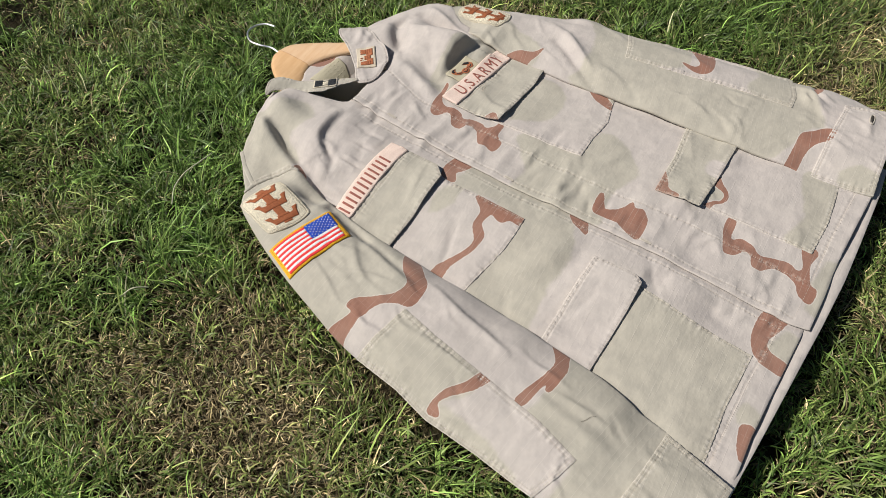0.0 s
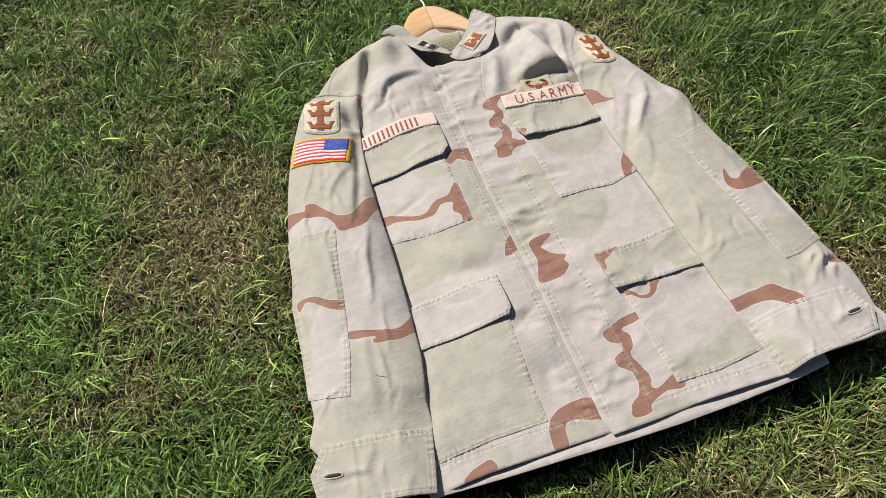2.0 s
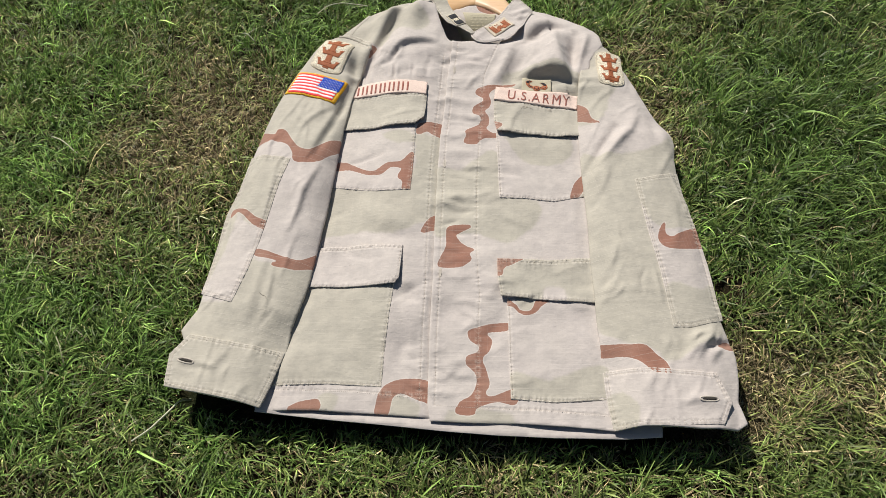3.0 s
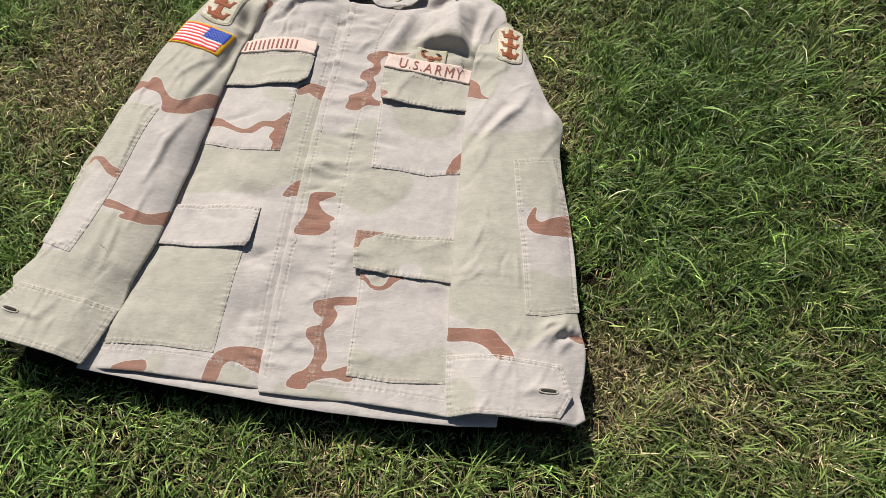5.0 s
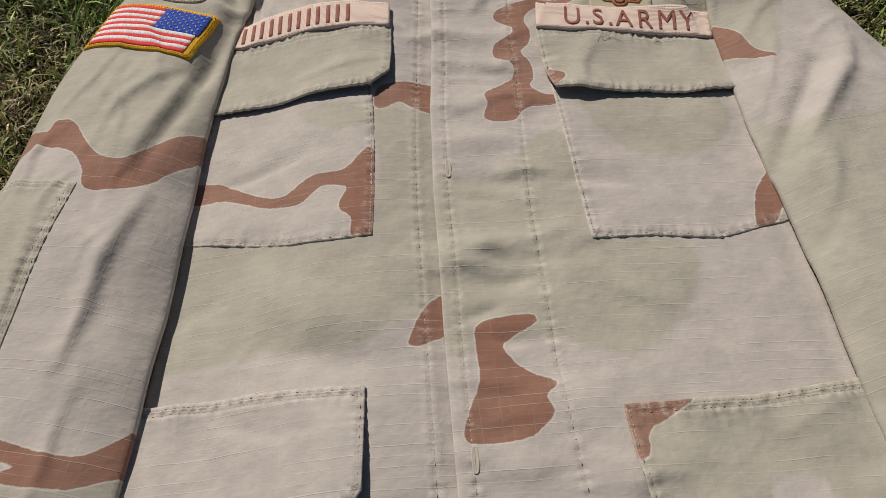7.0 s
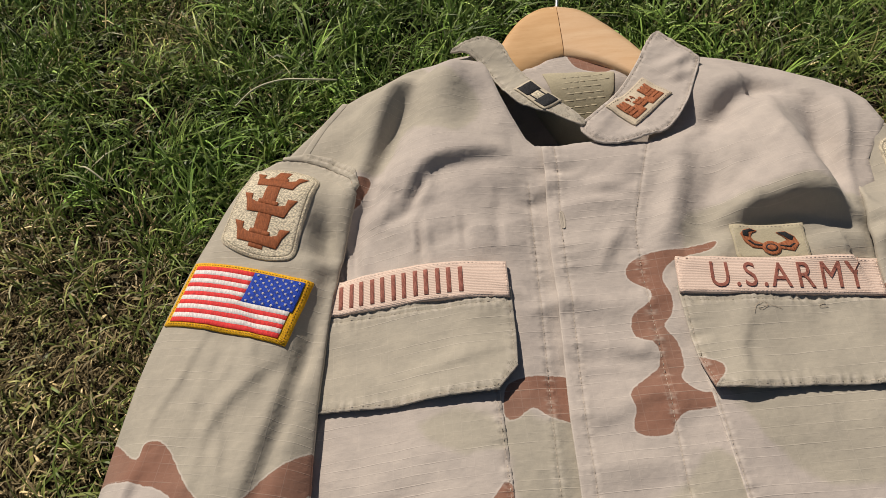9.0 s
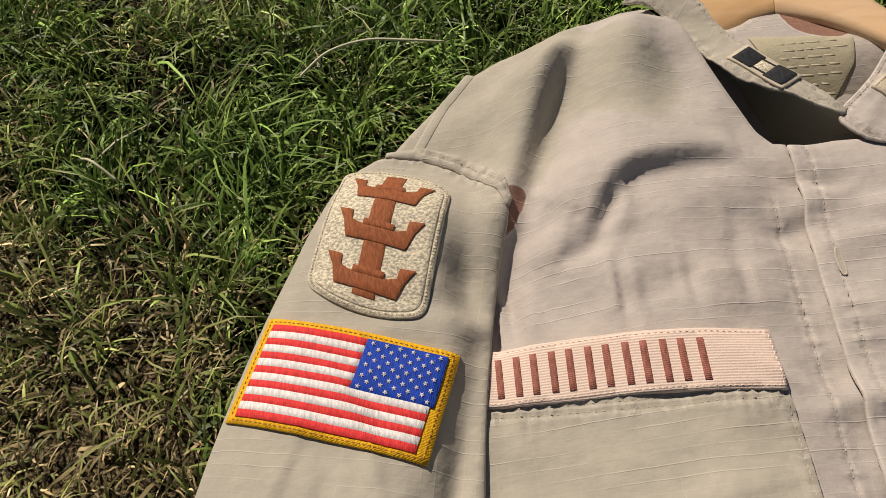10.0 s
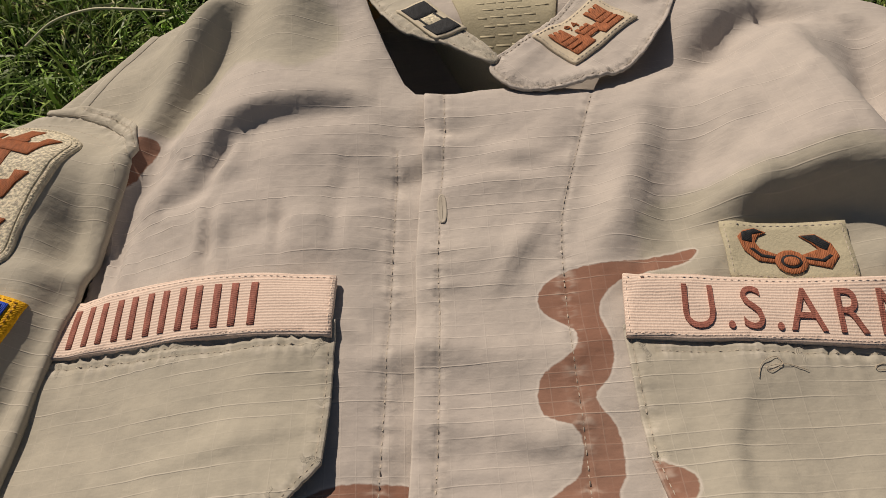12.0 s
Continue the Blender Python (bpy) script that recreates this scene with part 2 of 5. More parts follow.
def resample(line, step, closed=True):
    p = np.array(line, float)
    if closed:
        p = np.vstack([p, p[:1]])
    seg = np.hypot(*np.diff(p, axis=0).T)
    out = []
    for a, b, d in zip(p[:-1], p[1:], seg):
        n = max(1, int(round(d / step)))
        out += [a + (b - a) * k / n for k in range(n)]
    if not closed:
        out.append(p[-1])
    return np.array(out)


def seg_dist(q, line, closed=True):
    """Distance of the points q to a polyline."""
    p = np.array(line, float)
    b = np.roll(p, -1, 0) if closed else p[1:]
    a = p if closed else p[:-1]
    best = np.full(len(q), 9.0)
    for s, e in zip(a, b):
        d = e - s
        t = np.clip(((q - s) @ d) / max(d @ d, 1e-12), 0, 1)
        best = np.minimum(best, np.hypot(*(q - s - t[:, None] * d).T))
    return best


def seam_fields(q, lines):
    """Millimetres to the nearest seam, and how far along it that is."""
    near, run = np.full(len(q), 60.0), np.zeros(len(q))
    for line in lines:
        p = np.array(line, float)
        for a, b in zip(p[:-1], p[1:]):
            d = b - a
            size = math.hypot(*d)
            t = np.clip(((q - a) @ d) / max(d @ d, 1e-12), 0, 1)
            far = np.hypot(*(q - a - t[:, None] * d).T) * 1000
            run = np.where(far < near, (q @ d) / max(size, 1e-9), run)
            near = np.minimum(near, far)
    return near, run


def gathered(height, seams, amp=0.0005, reach=5.0):
    """The surface with the groove of a sewn seam and the small gathers that it draws into the cloth."""
    def f(x, y):
        near, run = seam_fields(np.stack([np.ravel(x), np.ravel(y)], 1), seams)
        wave = np.sin(run * 870 + 1.6 * np.sin(run * 190) + 2.0 * np.sin(run * 77)) + 0.5 * np.sin(run * 1490 + 2 * np.sin(run * 230))
        tight = 0.6 + 0.4 * np.sin(run * 61 + 1.3 * np.sin(run * 23))
        fall = amp * wave * tight * np.exp(-near / reach) - amp * 0.9 * np.exp(-((near / 0.9) ** 2))
        return height(x, y) + fall.reshape(np.shape(x))
    return f


SEWN = {}


def inside(q, poly):
    p = np.array(poly, float)
    res = np.zeros(len(q), bool)
    for (x0, y0), (x1, y1) in zip(p, np.roll(p, -1, 0)):
        if y0 != y1:
            cross = ((y0 > q[:, 1]) != (y1 > q[:, 1])) & (q[:, 0] < (x1 - x0) * (q[:, 1] - y0) / (y1 - y0) + x0)
            res ^= cross
    return res


def signed(q, polys):
    """Millimetres inside (plus) or outside (minus) of the nearest of some shapes."""
    best = np.full(len(q), -60.0)
    for poly in polys:
        d = seg_dist(q, poly) * 1000
        best = np.maximum(best, np.where(inside(q, poly), d, -d))
    return best


def mesh_object(name, verts, faces, mat, parent=None, label="", smooth=True):
    me = bpy.data.meshes.new(name)
    me.from_pydata([tuple(v) for v in verts], [], faces)
    me.materials.append(mat)
    if smooth:
        me.shade_smooth()
    ob = new(name, me)
    ob.parent = parent
    return tagged(ob, label)


def panel(name, outline, height, mat, parent, label="", step=0.003, drop=0.002, brown=(), green=(), seams=(), turn=0.0, flare=0.0006, gather=0.00080, worn=0.8, under=0.0):
    """A piece of cloth: cut to the outline, laid on height(x, y), with an edge that falls by drop and rolls under by under."""
    from mathutils import geometry
    if len(seams):
        height = gathered(height, seams, gather)
    edge = resample(outline, step)
    if np.sum(edge[:, 0] * np.roll(edge[:, 1], -1) - edge[:, 1] * np.roll(edge[:, 0], -1)) < 0:
        edge = edge[::-1]
    nb = len(edge)
    lo, hi = edge.min(0), edge.max(0)
    gx, gy = np.meshgrid(np.arange(lo[0], hi[0], step), np.arange(lo[1], hi[1], step * 0.87))
    gx = gx + (np.arange(gx.shape[0]) % 2)[:, None] * step / 2
    grid = np.stack([gx.ravel(), gy.ravel()], 1)
    grid = grid[inside(grid, edge)]
    if len(grid):
        grid = grid[seg_dist(grid, edge) > step * 0.55]
    rows = []
    for line in seams:
        mid = resample(line, 0.0022, False)
        way = np.gradient(mid, axis=0)
        side = np.stack([-way[:, 1], way[:, 0]], 1) / np.maximum(np.hypot(*way.T), 1e-9)[:, None]
        rows += [mid, mid + side * 0.0013, mid - side * 0.0013]
    if rows:
        rows = np.vstack(rows)
        rows = rows[inside(rows, edge)]
        rows = rows[seg_dist(rows, edge) > 0.0007]
        near = seam_fields(grid, seams)[0]
        grid = np.vstack([grid[near > 2.2], rows])
    flat = np.vstack([edge, grid])
    vs, _, fs, *_ = geometry.delaunay_2d_cdt([Vector(v) for v in flat], [], [list(range(nb))], 1, 1e-7)
    q = np.array([(v.x, v.y) for v in vs])
    rim = seg_dist(q, edge)
    z = height(q[:, 0], q[:, 1])
    verts = [(*p, h) for p, h in zip(q, z)]
    faces = [tuple(f) for f in fs]
    way = np.roll(edge, -1, 0) - np.roll(edge, 1, 0)
    out = np.stack([way[:, 1], -way[:, 0]], 1) / np.maximum(np.hypot(*way.T), 1e-9)[:, None]
    ring_q = [q]
    base = height(edge[:, 0], edge[:, 1])
    start, prev = len(verts), list(range(nb))
    rings = ((flare, 0.4), (flare * 0.4, 1.0)) if not under else ((flare, 0.10), (flare * 0.6, 0.26), (-0.35 * under, 0.55), (-under, 1.0))
    for grow, fall in rings:
        e = edge + out * grow
        verts += [(*p, h - drop * fall) for p, h in zip(e, base)]
        ring_q.append(edge)
        ring = list(range(start, start + nb))
        faces += [(prev[i], ring[i], ring[(i + 1) % nb], prev[(i + 1) % nb]) for i in range(nb)]
        start, prev = start + nb, ring
    ob = mesh_object(name, verts, faces, mat, parent, label)
    SEWN[ob.name] = height
    allq = np.vstack(ring_q)
    me = ob.data
    if mat is CAMO:
        fields = {"brown": signed(allq, brown), "green": signed(allq, green),
                  "edge": np.concatenate([rim * 1000, np.zeros(len(rings) * nb)]) + 4.0 * (1 - worn)}
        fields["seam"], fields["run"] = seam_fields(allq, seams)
        for k, v in fields.items():
            a = me.attributes.new(k, "FLOAT", "POINT")
            a.data.foreach_set("value", v.astype(np.float32))
        c, s = math.cos(turn), math.sin(turn)
        uv = np.zeros((len(allq), 3), np.float32)
        uv[:, 0], uv[:, 1] = allq[:, 0] * c + allq[:, 1] * s, allq[:, 1] * c - allq[:, 0] * s
        a = me.attributes.new("cloth", "FLOAT_VECTOR", "POINT")
        a.data.foreach_set("vector", uv.ravel())
    return ob


def stitching(lines, height, parent, mat=None, pitch=0.0027, long=0.0016, wide=0.00030, label="", gather=0.0006):
    """Rows of short thread stitches along lines that lie on height(x, y)."""
    verts, faces = [], []
    height = SEWN[parent.name] if gather and parent.name in SEWN else height
    for line in lines:
        p = np.array(line, float)
        cut = np.concatenate([[0], np.cumsum(np.hypot(*np.diff(p, axis=0).T))])
        for s in np.arange(pitch / 2, cut[-1] - long, pitch):
            ends = [np.array([np.interp(v, cut, p[:, 0]), np.interp(v, cut, p[:, 1])]) for v in (s, s + long / 2, s + long)]
            d = ends[2] - ends[0]
            d = d / max(np.hypot(*d), 1e-9)
            side = np.array([-d[1], d[0]]) * wide
            k = len(verts)
            for e, up in zip(ends, (0.0, 0.0003, 0.0)):
                verts += [(*(e + side), -0.0002), (*e, up + 0.00022), (*(e - side), -0.0002)]
            for r in (0, 3):
                faces += [(k + r, k + r + 3, k + r + 4, k + r + 1), (k + r + 1, k + r + 4, k + r + 5, k + r + 2)]
    flat = np.array(verts)
    mid = np.repeat(flat[1::3, :2], 3, 0)
    flat[:, 2] += height(mid[:, 0], mid[:, 1])
    verts = [tuple(v) for v in flat]
    return mesh_object("stitching", verts, faces, mat or SEWING, parent, label)


def inset(outline, d):
    """The outline moved inwards by d."""
    p = np.array(outline, float)
    if np.sum(p[:, 0] * np.roll(p[:, 1], -1) - p[:, 1] * np.roll(p[:, 0], -1)) < 0:
        p = p[::-1]
    e0, e1 = p - np.roll(p, 1, 0), np.roll(p, -1, 0) - p
    n0 = np.stack([-e0[:, 1], e0[:, 0]], 1) / np.hypot(*e0.T)[:, None]
    n1 = np.stack([-e1[:, 1], e1[:, 0]], 1) / np.hypot(*e1.T)[:, None]
    m = n0 + n1
    return p + d * m * (2 / np.maximum((m * m).sum(1), 0.6))[:, None] * 0.5 * 2 / 2


def ridge(x, y, a, b, width, up):
    """A fold from a to b: a soft crest (or, with up below nought, a hollow)."""
    a, b = np.array(a), np.array(b)
    d = b - a
    t = np.clip(((x - a[0]) * d[0] + (y - a[1]) * d[1]) / (d @ d), 0, 1)
    r = np.hypot(x - a[0] - t * d[0], y - a[1] - t * d[1])
    return up * np.exp(-((r / width) ** 2)) * (0.35 + 0.65 * np.sin(np.pi * np.clip(0.1 + 0.8 * t, 0, 1)))


def fold(x, y, pts, wide, steep, up, ledge=False):
    """A crease along pts: rising gently on its left side and falling off steeply on the right; a ledge rises on the left alone."""
    p = np.array(pts, float)
    lo, hi = p.min(0) - 2.2 * (wide + steep), p.max(0) + 2.2 * (wide + steep)
    xr, yr = np.ravel(x), np.ravel(y)
    pick = (xr > lo[0]) & (xr < hi[0]) & (yr > lo[1]) & (yr < hi[1])
    out = np.zeros(len(xr))
    if not pick.any():
        return out.reshape(np.shape(x))
    q = np.stack([xr[pick], yr[pick]], 1)
    best, side, run = np.full(len(q), 9.0), np.zeros(len(q)), np.zeros(len(q))
    total, done = np.hypot(*np.diff(p, axis=0).T).sum(), 0.0
    for a, b in zip(p[:-1], p[1:]):
        d = b - a
        size = math.hypot(*d)
        t = np.clip(((q - a) @ d) / (d @ d), 0, 1)
        r = np.hypot(*(q - a - t[:, None] * d).T)
        near = r < best
        side = np.where(near, d[0] * (q[:, 1] - a[1]) - d[1] * (q[:, 0] - a[0]), side)
        run = np.where(near, (done + t * size) / total, run)
        best = np.minimum(best, r)
        done += size
    ends = np.sin(np.pi * np.clip(0.08 + 0.84 * run, 0, 1)) ** 0.7
    if ledge:
        ends = np.sin(np.pi * run) ** 0.9
        shape = np.where(side > 0, sst(0, steep, best) * np.exp(-((np.maximum(best - steep, 0) / wide) ** 2)), 0)
    else:
        shape = np.exp(-((best / np.where(side > 0, wide, steep)) ** 2))
    out[pick] = up * ends * shape
    return out.reshape(np.shape(x))


def crumple(x, y, seed, count, region, aim, long, up, wide=0.009, steep=0.004):
    """Many small creases, mostly along the angle aim."""
    r, z = random.Random(seed), 0
    for _ in range(count):
        cx, cy, an = r.uniform(region[0], region[1]), r.uniform(region[2], region[3]), aim + r.gauss(0, 0.35)
        half, k, bow = long * r.uniform(0.5, 1.3) / 2, r.uniform(0.6, 1.3), r.uniform(-0.25, 0.25)
        dx, dy = half * math.cos(an), half * math.sin(an)
        z = z + fold(x, y, [(cx - dx, cy - dy), (cx - dy * bow, cy + dx * bow), (cx + dx, cy + dy)], wide * k, steep * k, up * r.uniform(0.5, 1.2) * (1 if r.random() < 0.75 else -1))
    return z


def blob(x, y, c, rx, ry, up, turn=0.0):
    u, v = x - c[0], y - c[1]
    cs, sn = math.cos(turn), math.sin(turn)
    return up * np.exp(-(((u * cs + v * sn) / rx) ** 2 + ((v * cs - u * sn) / ry) ** 2))


def ripple(x, y, scale, seed):
    """Soft random unevenness between -1 and 1."""
    rnd, out = np.random.RandomState(seed), 0
    for k in range(7):
        an, ph, f = rnd.uniform(0, math.pi), rnd.uniform(0, 6.28), scale * rnd.uniform(0.6, 1.7)
        out = out + np.sin((x * math.cos(an) + y * math.sin(an)) * f + ph + 0.8 * np.sin((x * math.sin(an) - y * math.cos(an)) * f * 0.7 + ph))
    return out / 5


# ---- how the jacket lies ----
SL_OUT = [(-0.196, 0.712), (-0.217, 0.698), (-0.234, 0.668), (-0.246, 0.643), (-0.258, 0.615), (-0.275, 0.570), (-0.293, 0.513), (-0.305, 0.471), (-0.313, 0.428), (-0.321, 0.366), (-0.328, 0.317), (-0.336, 0.252), (-0.342, 0.201), (-0.344, 0.161), (-0.350, 0.110)]
SL_IN = [(-0.134, 0.662), (-0.143, 0.632), (-0.153, 0.586), (-0.161, 0.537), (-0.168, 0.466), (-0.173, 0.378), (-0.178, 0.308), (-0.188, 0.207), (-0.193, 0.175), (-0.205, 0.129), (-0.222, 0.080)]
SL_HEAD = [(-0.196, 0.712), (-0.178, 0.708), (-0.159, 0.698), (-0.146, 0.686), (-0.138, 0.674), (-0.134, 0.662)]
SR_OUT = [(0.274, 0.671), (0.288, 0.655), (0.299, 0.625), (0.314, 0.590), (0.331, 0.543), (0.347, 0.504), (0.365, 0.478), (0.369, 0.455), (0.365, 0.425), (0.365, 0.385), (0.370, 0.340), (0.376, 0.285), (0.380, 0.225), (0.384, 0.171), (0.388, 0.140), (0.392, 0.120), (0.397, 0.094), (0.395, 0.063), (0.389, 0.031), (0.382, -0.005)]
SR_IN = [(0.241, 0.630), (0.231, 0.606), (0.225, 0.572), (0.220, 0.508), (0.218, 0.447), (0.218, 0.384), (0.219, 0.333), (0.219, 0.283), (0.218, 0.235), (0.219, 0.185), (0.219, 0.144), (0.221, 0.099), (0.227, 0.010)]
SR_HEAD = [(0.241, 0.630), (0.243, 0.649), (0.251, 0.663), (0.262, 0.671), (0.274, 0.671)]


def line_x(line, y):
    p = np.array(line)[::-1]
    return np.interp(y, p[:, 1], p[:, 0])


def body_z(x, y):
    """The front of the jacket: folds of its own, pressed down where the sleeves lie on it."""
    left, right = line_x(SL_IN, y) - x, x - line_x(SR_IN, y)
    tuck = np.maximum(sst(0.001, 0.010, left) * sst(0.655, 0.61, y), sst(0.001, 0.010, right) * sst(0.625, 0.58, y))
    tuck = tuck * sst(0.05, 0.17, y)
    gutter = np.exp(-(((left + 0.004) / 0.010) ** 2)) * sst(0.668, 0.63, y) + 0.5 * np.exp(-(((right + 0.004) / 0.010) ** 2)) * sst(0.64, 0.60, y)
    return front_z(x, y) * (1 - 0.75 * tuck) - 0.008 * tuck - 0.003 * gutter


def front_z(x, y):
    z = 0.010 + 0.014 * sst(0, 0.25, y) + 0.008 * np.exp(-(((x + 0.055) / 0.05) ** 2)) * sst(0.0, 0.2, y)
    z = z - 0.010 * sst(-0.085, -0.155, x) * sst(0.08, 0.25, y) - 0.011 * sst(0.06, 0.22, x) * sst(0.05, 0.22, y) + 0.006 * sst(0.5, 0.66, y)
    # over the hanger's arms, and the hollows in front of them
    z = z + ridge(x, y, (-0.040, 0.770), (-0.150, 0.738), 0.030, 0.013) + ridge(x, y, (0.135, 0.735), (0.245, 0.690), 0.030, 0.014)
    z = z + fold(x, y, [(-0.156, 0.610), (-0.138, 0.655), (-0.127, 0.688), (-0.115, 0.720), (-0.096, 0.762), (-0.085, 0.790)], 0.015, 0.010, 0.010)
    z = z - fold(x, y, [(-0.156, 0.595), (-0.136, 0.640), (-0.120, 0.676), (-0.105, 0.709), (-0.092, 0.735), (-0.072, 0.775), (-0.060, 0.800)], 0.009, 0.012, 0.0085)
    z = z + fold(x, y, [(-0.098, 0.634), (-0.089, 0.642), (-0.083, 0.652), (-0.076, 0.661), (-0.066, 0.667), (-0.043, 0.669), (-0.010, 0.672)], 0.034, 0.011, 0.0095, True) - fold(x, y, [(-0.092, 0.640), (-0.086, 0.649), (-0.081, 0.658)], 0.006, 0.004, 0.004) - fold(x, y, [(-0.080, 0.656), (-0.066, 0.664), (-0.043, 0.666), (-0.010, 0.669)], 0.008, 0.022, 0.0018)
    z = z + fold(x, y, [(-0.130, 0.622), (-0.108, 0.628), (-0.088, 0.634), (-0.070, 0.636)], 0.012, 0.009, 0.004, True)
    z = z + ridge(x, y, (-0.046, 0.782), (-0.064, 0.710), 0.016, 0.008)
    z = z + ridge(x, y, (-0.070, 0.645), (-0.015, 0.660), 0.014, 0.002) - fold(x, y, [(-0.112, 0.630), (-0.095, 0.637), (-0.086, 0.648)], 0.008, 0.006, 0.003)
    z = z + ridge(x, y, (-0.128, 0.636), (-0.085, 0.618), 0.016, 0.004) + blob(x, y, (-0.060, 0.622), 0.022, 0.016, 0.003) - blob(x, y, (-0.026, 0.640), 0.016, 0.018, 0.003)
    z = z + fold(x, y, [(0.116, 0.586), (0.134, 0.590), (0.157, 0.593), (0.178, 0.592), (0.200, 0.587), (0.238, 0.574)], 0.032, 0.014, 0.018, True) - fold(x, y, [(0.110, 0.590), (0.123, 0.606), (0.137, 0.623), (0.150, 0.638), (0.162, 0.646)], 0.028, 0.014, 0.010)
    z = z + blob(x, y, (0.166, 0.642), 0.044, 0.030, 0.006, -0.2) - fold(x, y, [(0.147, 0.689), (0.170, 0.709), (0.191, 0.721), (0.212, 0.714)], 0.010, 0.015, 0.016)
    z = z + fold(x, y, [(0.203, 0.584), (0.196, 0.618), (0.191, 0.648), (0.189, 0.677), (0.187, 0.696)], 0.032, 0.014, 0.020) - ridge(x, y, (0.226, 0.694), (0.219, 0.600), 0.011, 0.012)
    z = z + fold(x, y, [(0.219, 0.572), (0.223, 0.601), (0.230, 0.636), (0.240, 0.667), (0.250, 0.700)], 0.008, 0.006, 0.007) + fold(x, y, [(0.082, 0.584), (0.092, 0.602), (0.104, 0.630), (0.113, 0.655)], 0.010, 0.012, 0.009)
    z = z - blob(x, y, (0.135, 0.626), 0.010, 0.014, 0.002) + ridge(x, y, (0.156, 0.662), (0.142, 0.612), 0.012, 0.005) + blob(x, y, (0.205, 0.570), 0.03, 0.012, 0.004)
    z = z - blob(x, y, (0.105, 0.720), 0.035, 0.030, 0.010) + 0.004 * sst(0.70, 0.66, y) * sst(0.62, 0.66, y)
    rim = np.interp(x, (-0.200, -0.160, -0.100, -0.050, 0.140, 0.160, 0.217, 0.262, 0.280), (0.705, 0.746, 0.777, 0.797, 0.780, 0.768, 0.741, 0.710, 0.670))
    z = 0.022 + (z - 0.022) * (0.45 + 0.55 * sst(0.0, 0.028, rim - y))
    z = z + fold(x, y, [(0.014, 0.626), (0.046, 0.625), (0.074, 0.621)], 0.008, 0.005, 0.0022) + fold(x, y, [(0.006, 0.684), (-0.007, 0.712), (-0.014, 0.738), (-0.021, 0.768)], 0.014, 0.014, 0.008)
    # gathers above the tapes
    tops = np.exp(-(((y - 0.609) / 0.014) ** 2))
    z = z + 0.0024 * tops * np.sin(x * 430 + 2.5 * np.sin(x * 90) + 1.5 * np.sin(x * 211)) * (0.55 + 0.45 * np.sin(x * 130 + 1)) * sst(-0.01, -0.03, x)
    # the belly of the cloth between the pockets
    z = z + ridge(x, y, (-0.045, 0.292), (-0.120, 0.335), 0.016, 0.003) - ridge(x, y, (-0.040, 0.272), (-0.110, 0.290), 0.012, 0.003)
    z = z - blob(x, y, (-0.040, 0.180), 0.016, 0.012, 0.007, -0.6) + blob(x, y, (-0.030, 0.140), 0.018, 0.026, 0.006) - blob(x, y, (-0.048, 0.104), 0.014, 0.028, 0.006)
    z = z - blob(x, y, (0.020, 0.160), 0.030, 0.020, 0.003) + ridge(x, y, (0.060, 0.250), (0.085, 0.200), 0.012, 0.004) - ridge(x, y, (0.070, 0.110), (0.095, 0.160), 0.011, 0.003)
    for k, yy in enumerate((0.435, 0.398, 0.352, 0.318, 0.545, 0.500, 0.590)):
        z = z + ridge(x, y, (0.005, yy + 0.004 * (k % 2)), (0.055, yy - 0.003 * (k % 3)), 0.008, 0.0024 * (-1) ** k)
    z = z + crumple(x, y, 21, 34, (-0.004, 0.060, 0.04, 0.66), 0.05, 0.036, 0.0022, 0.008, 0.0035) + crumple(x, y, 22, 16, (-0.052, -0.018, 0.06, 0.60), -0.3, 0.026, 0.0014)
    z = z + crumple(x, y, 23, 16, (0.058, 0.092, 0.06, 0.60), 0.2, 0.026, 0.0013) + crumple(x, y, 24, 34, (-0.18, 0.24, 0.03, 0.68), 0.1, 0.055, 0.0020, 0.012, 0.005)
    z = z + crumple(x, y, 25, 14, (-0.125, -0.01, 0.60, 0.66), 1.3, 0.030, 0.0013, 0.007, 0.0035) + crumple(x, y, 26, 10, (0.09, 0.23, 0.64, 0.73), 0.6, 0.035, 0.0018) + crumple(x, y, 27, 14, (0.10, 0.23, 0.59, 0.68), 0.9, 0.035, 0.0010, 0.008, 0.004)
    z = z + 0.0013 * ripple(x, y, 55, 3) + 0.0006 * ripple(x, y, 120, 4)
    return z


def across(x, y, a, b):
    """0 on line a, 1 on line b, both given from top to bottom."""
    pa, pb = np.array(a)[::-1], np.array(b)[::-1]
    xa, xb = np.interp(y, pa[:, 1], pa[:, 0]), np.interp(y, pb[:, 1], pb[:, 0])
    return np.clip((x - xa) / (xb - xa), 0, 1)


def pillow(s, p=3.2):
    return 1 - np.abs(2 * s - 1) ** p


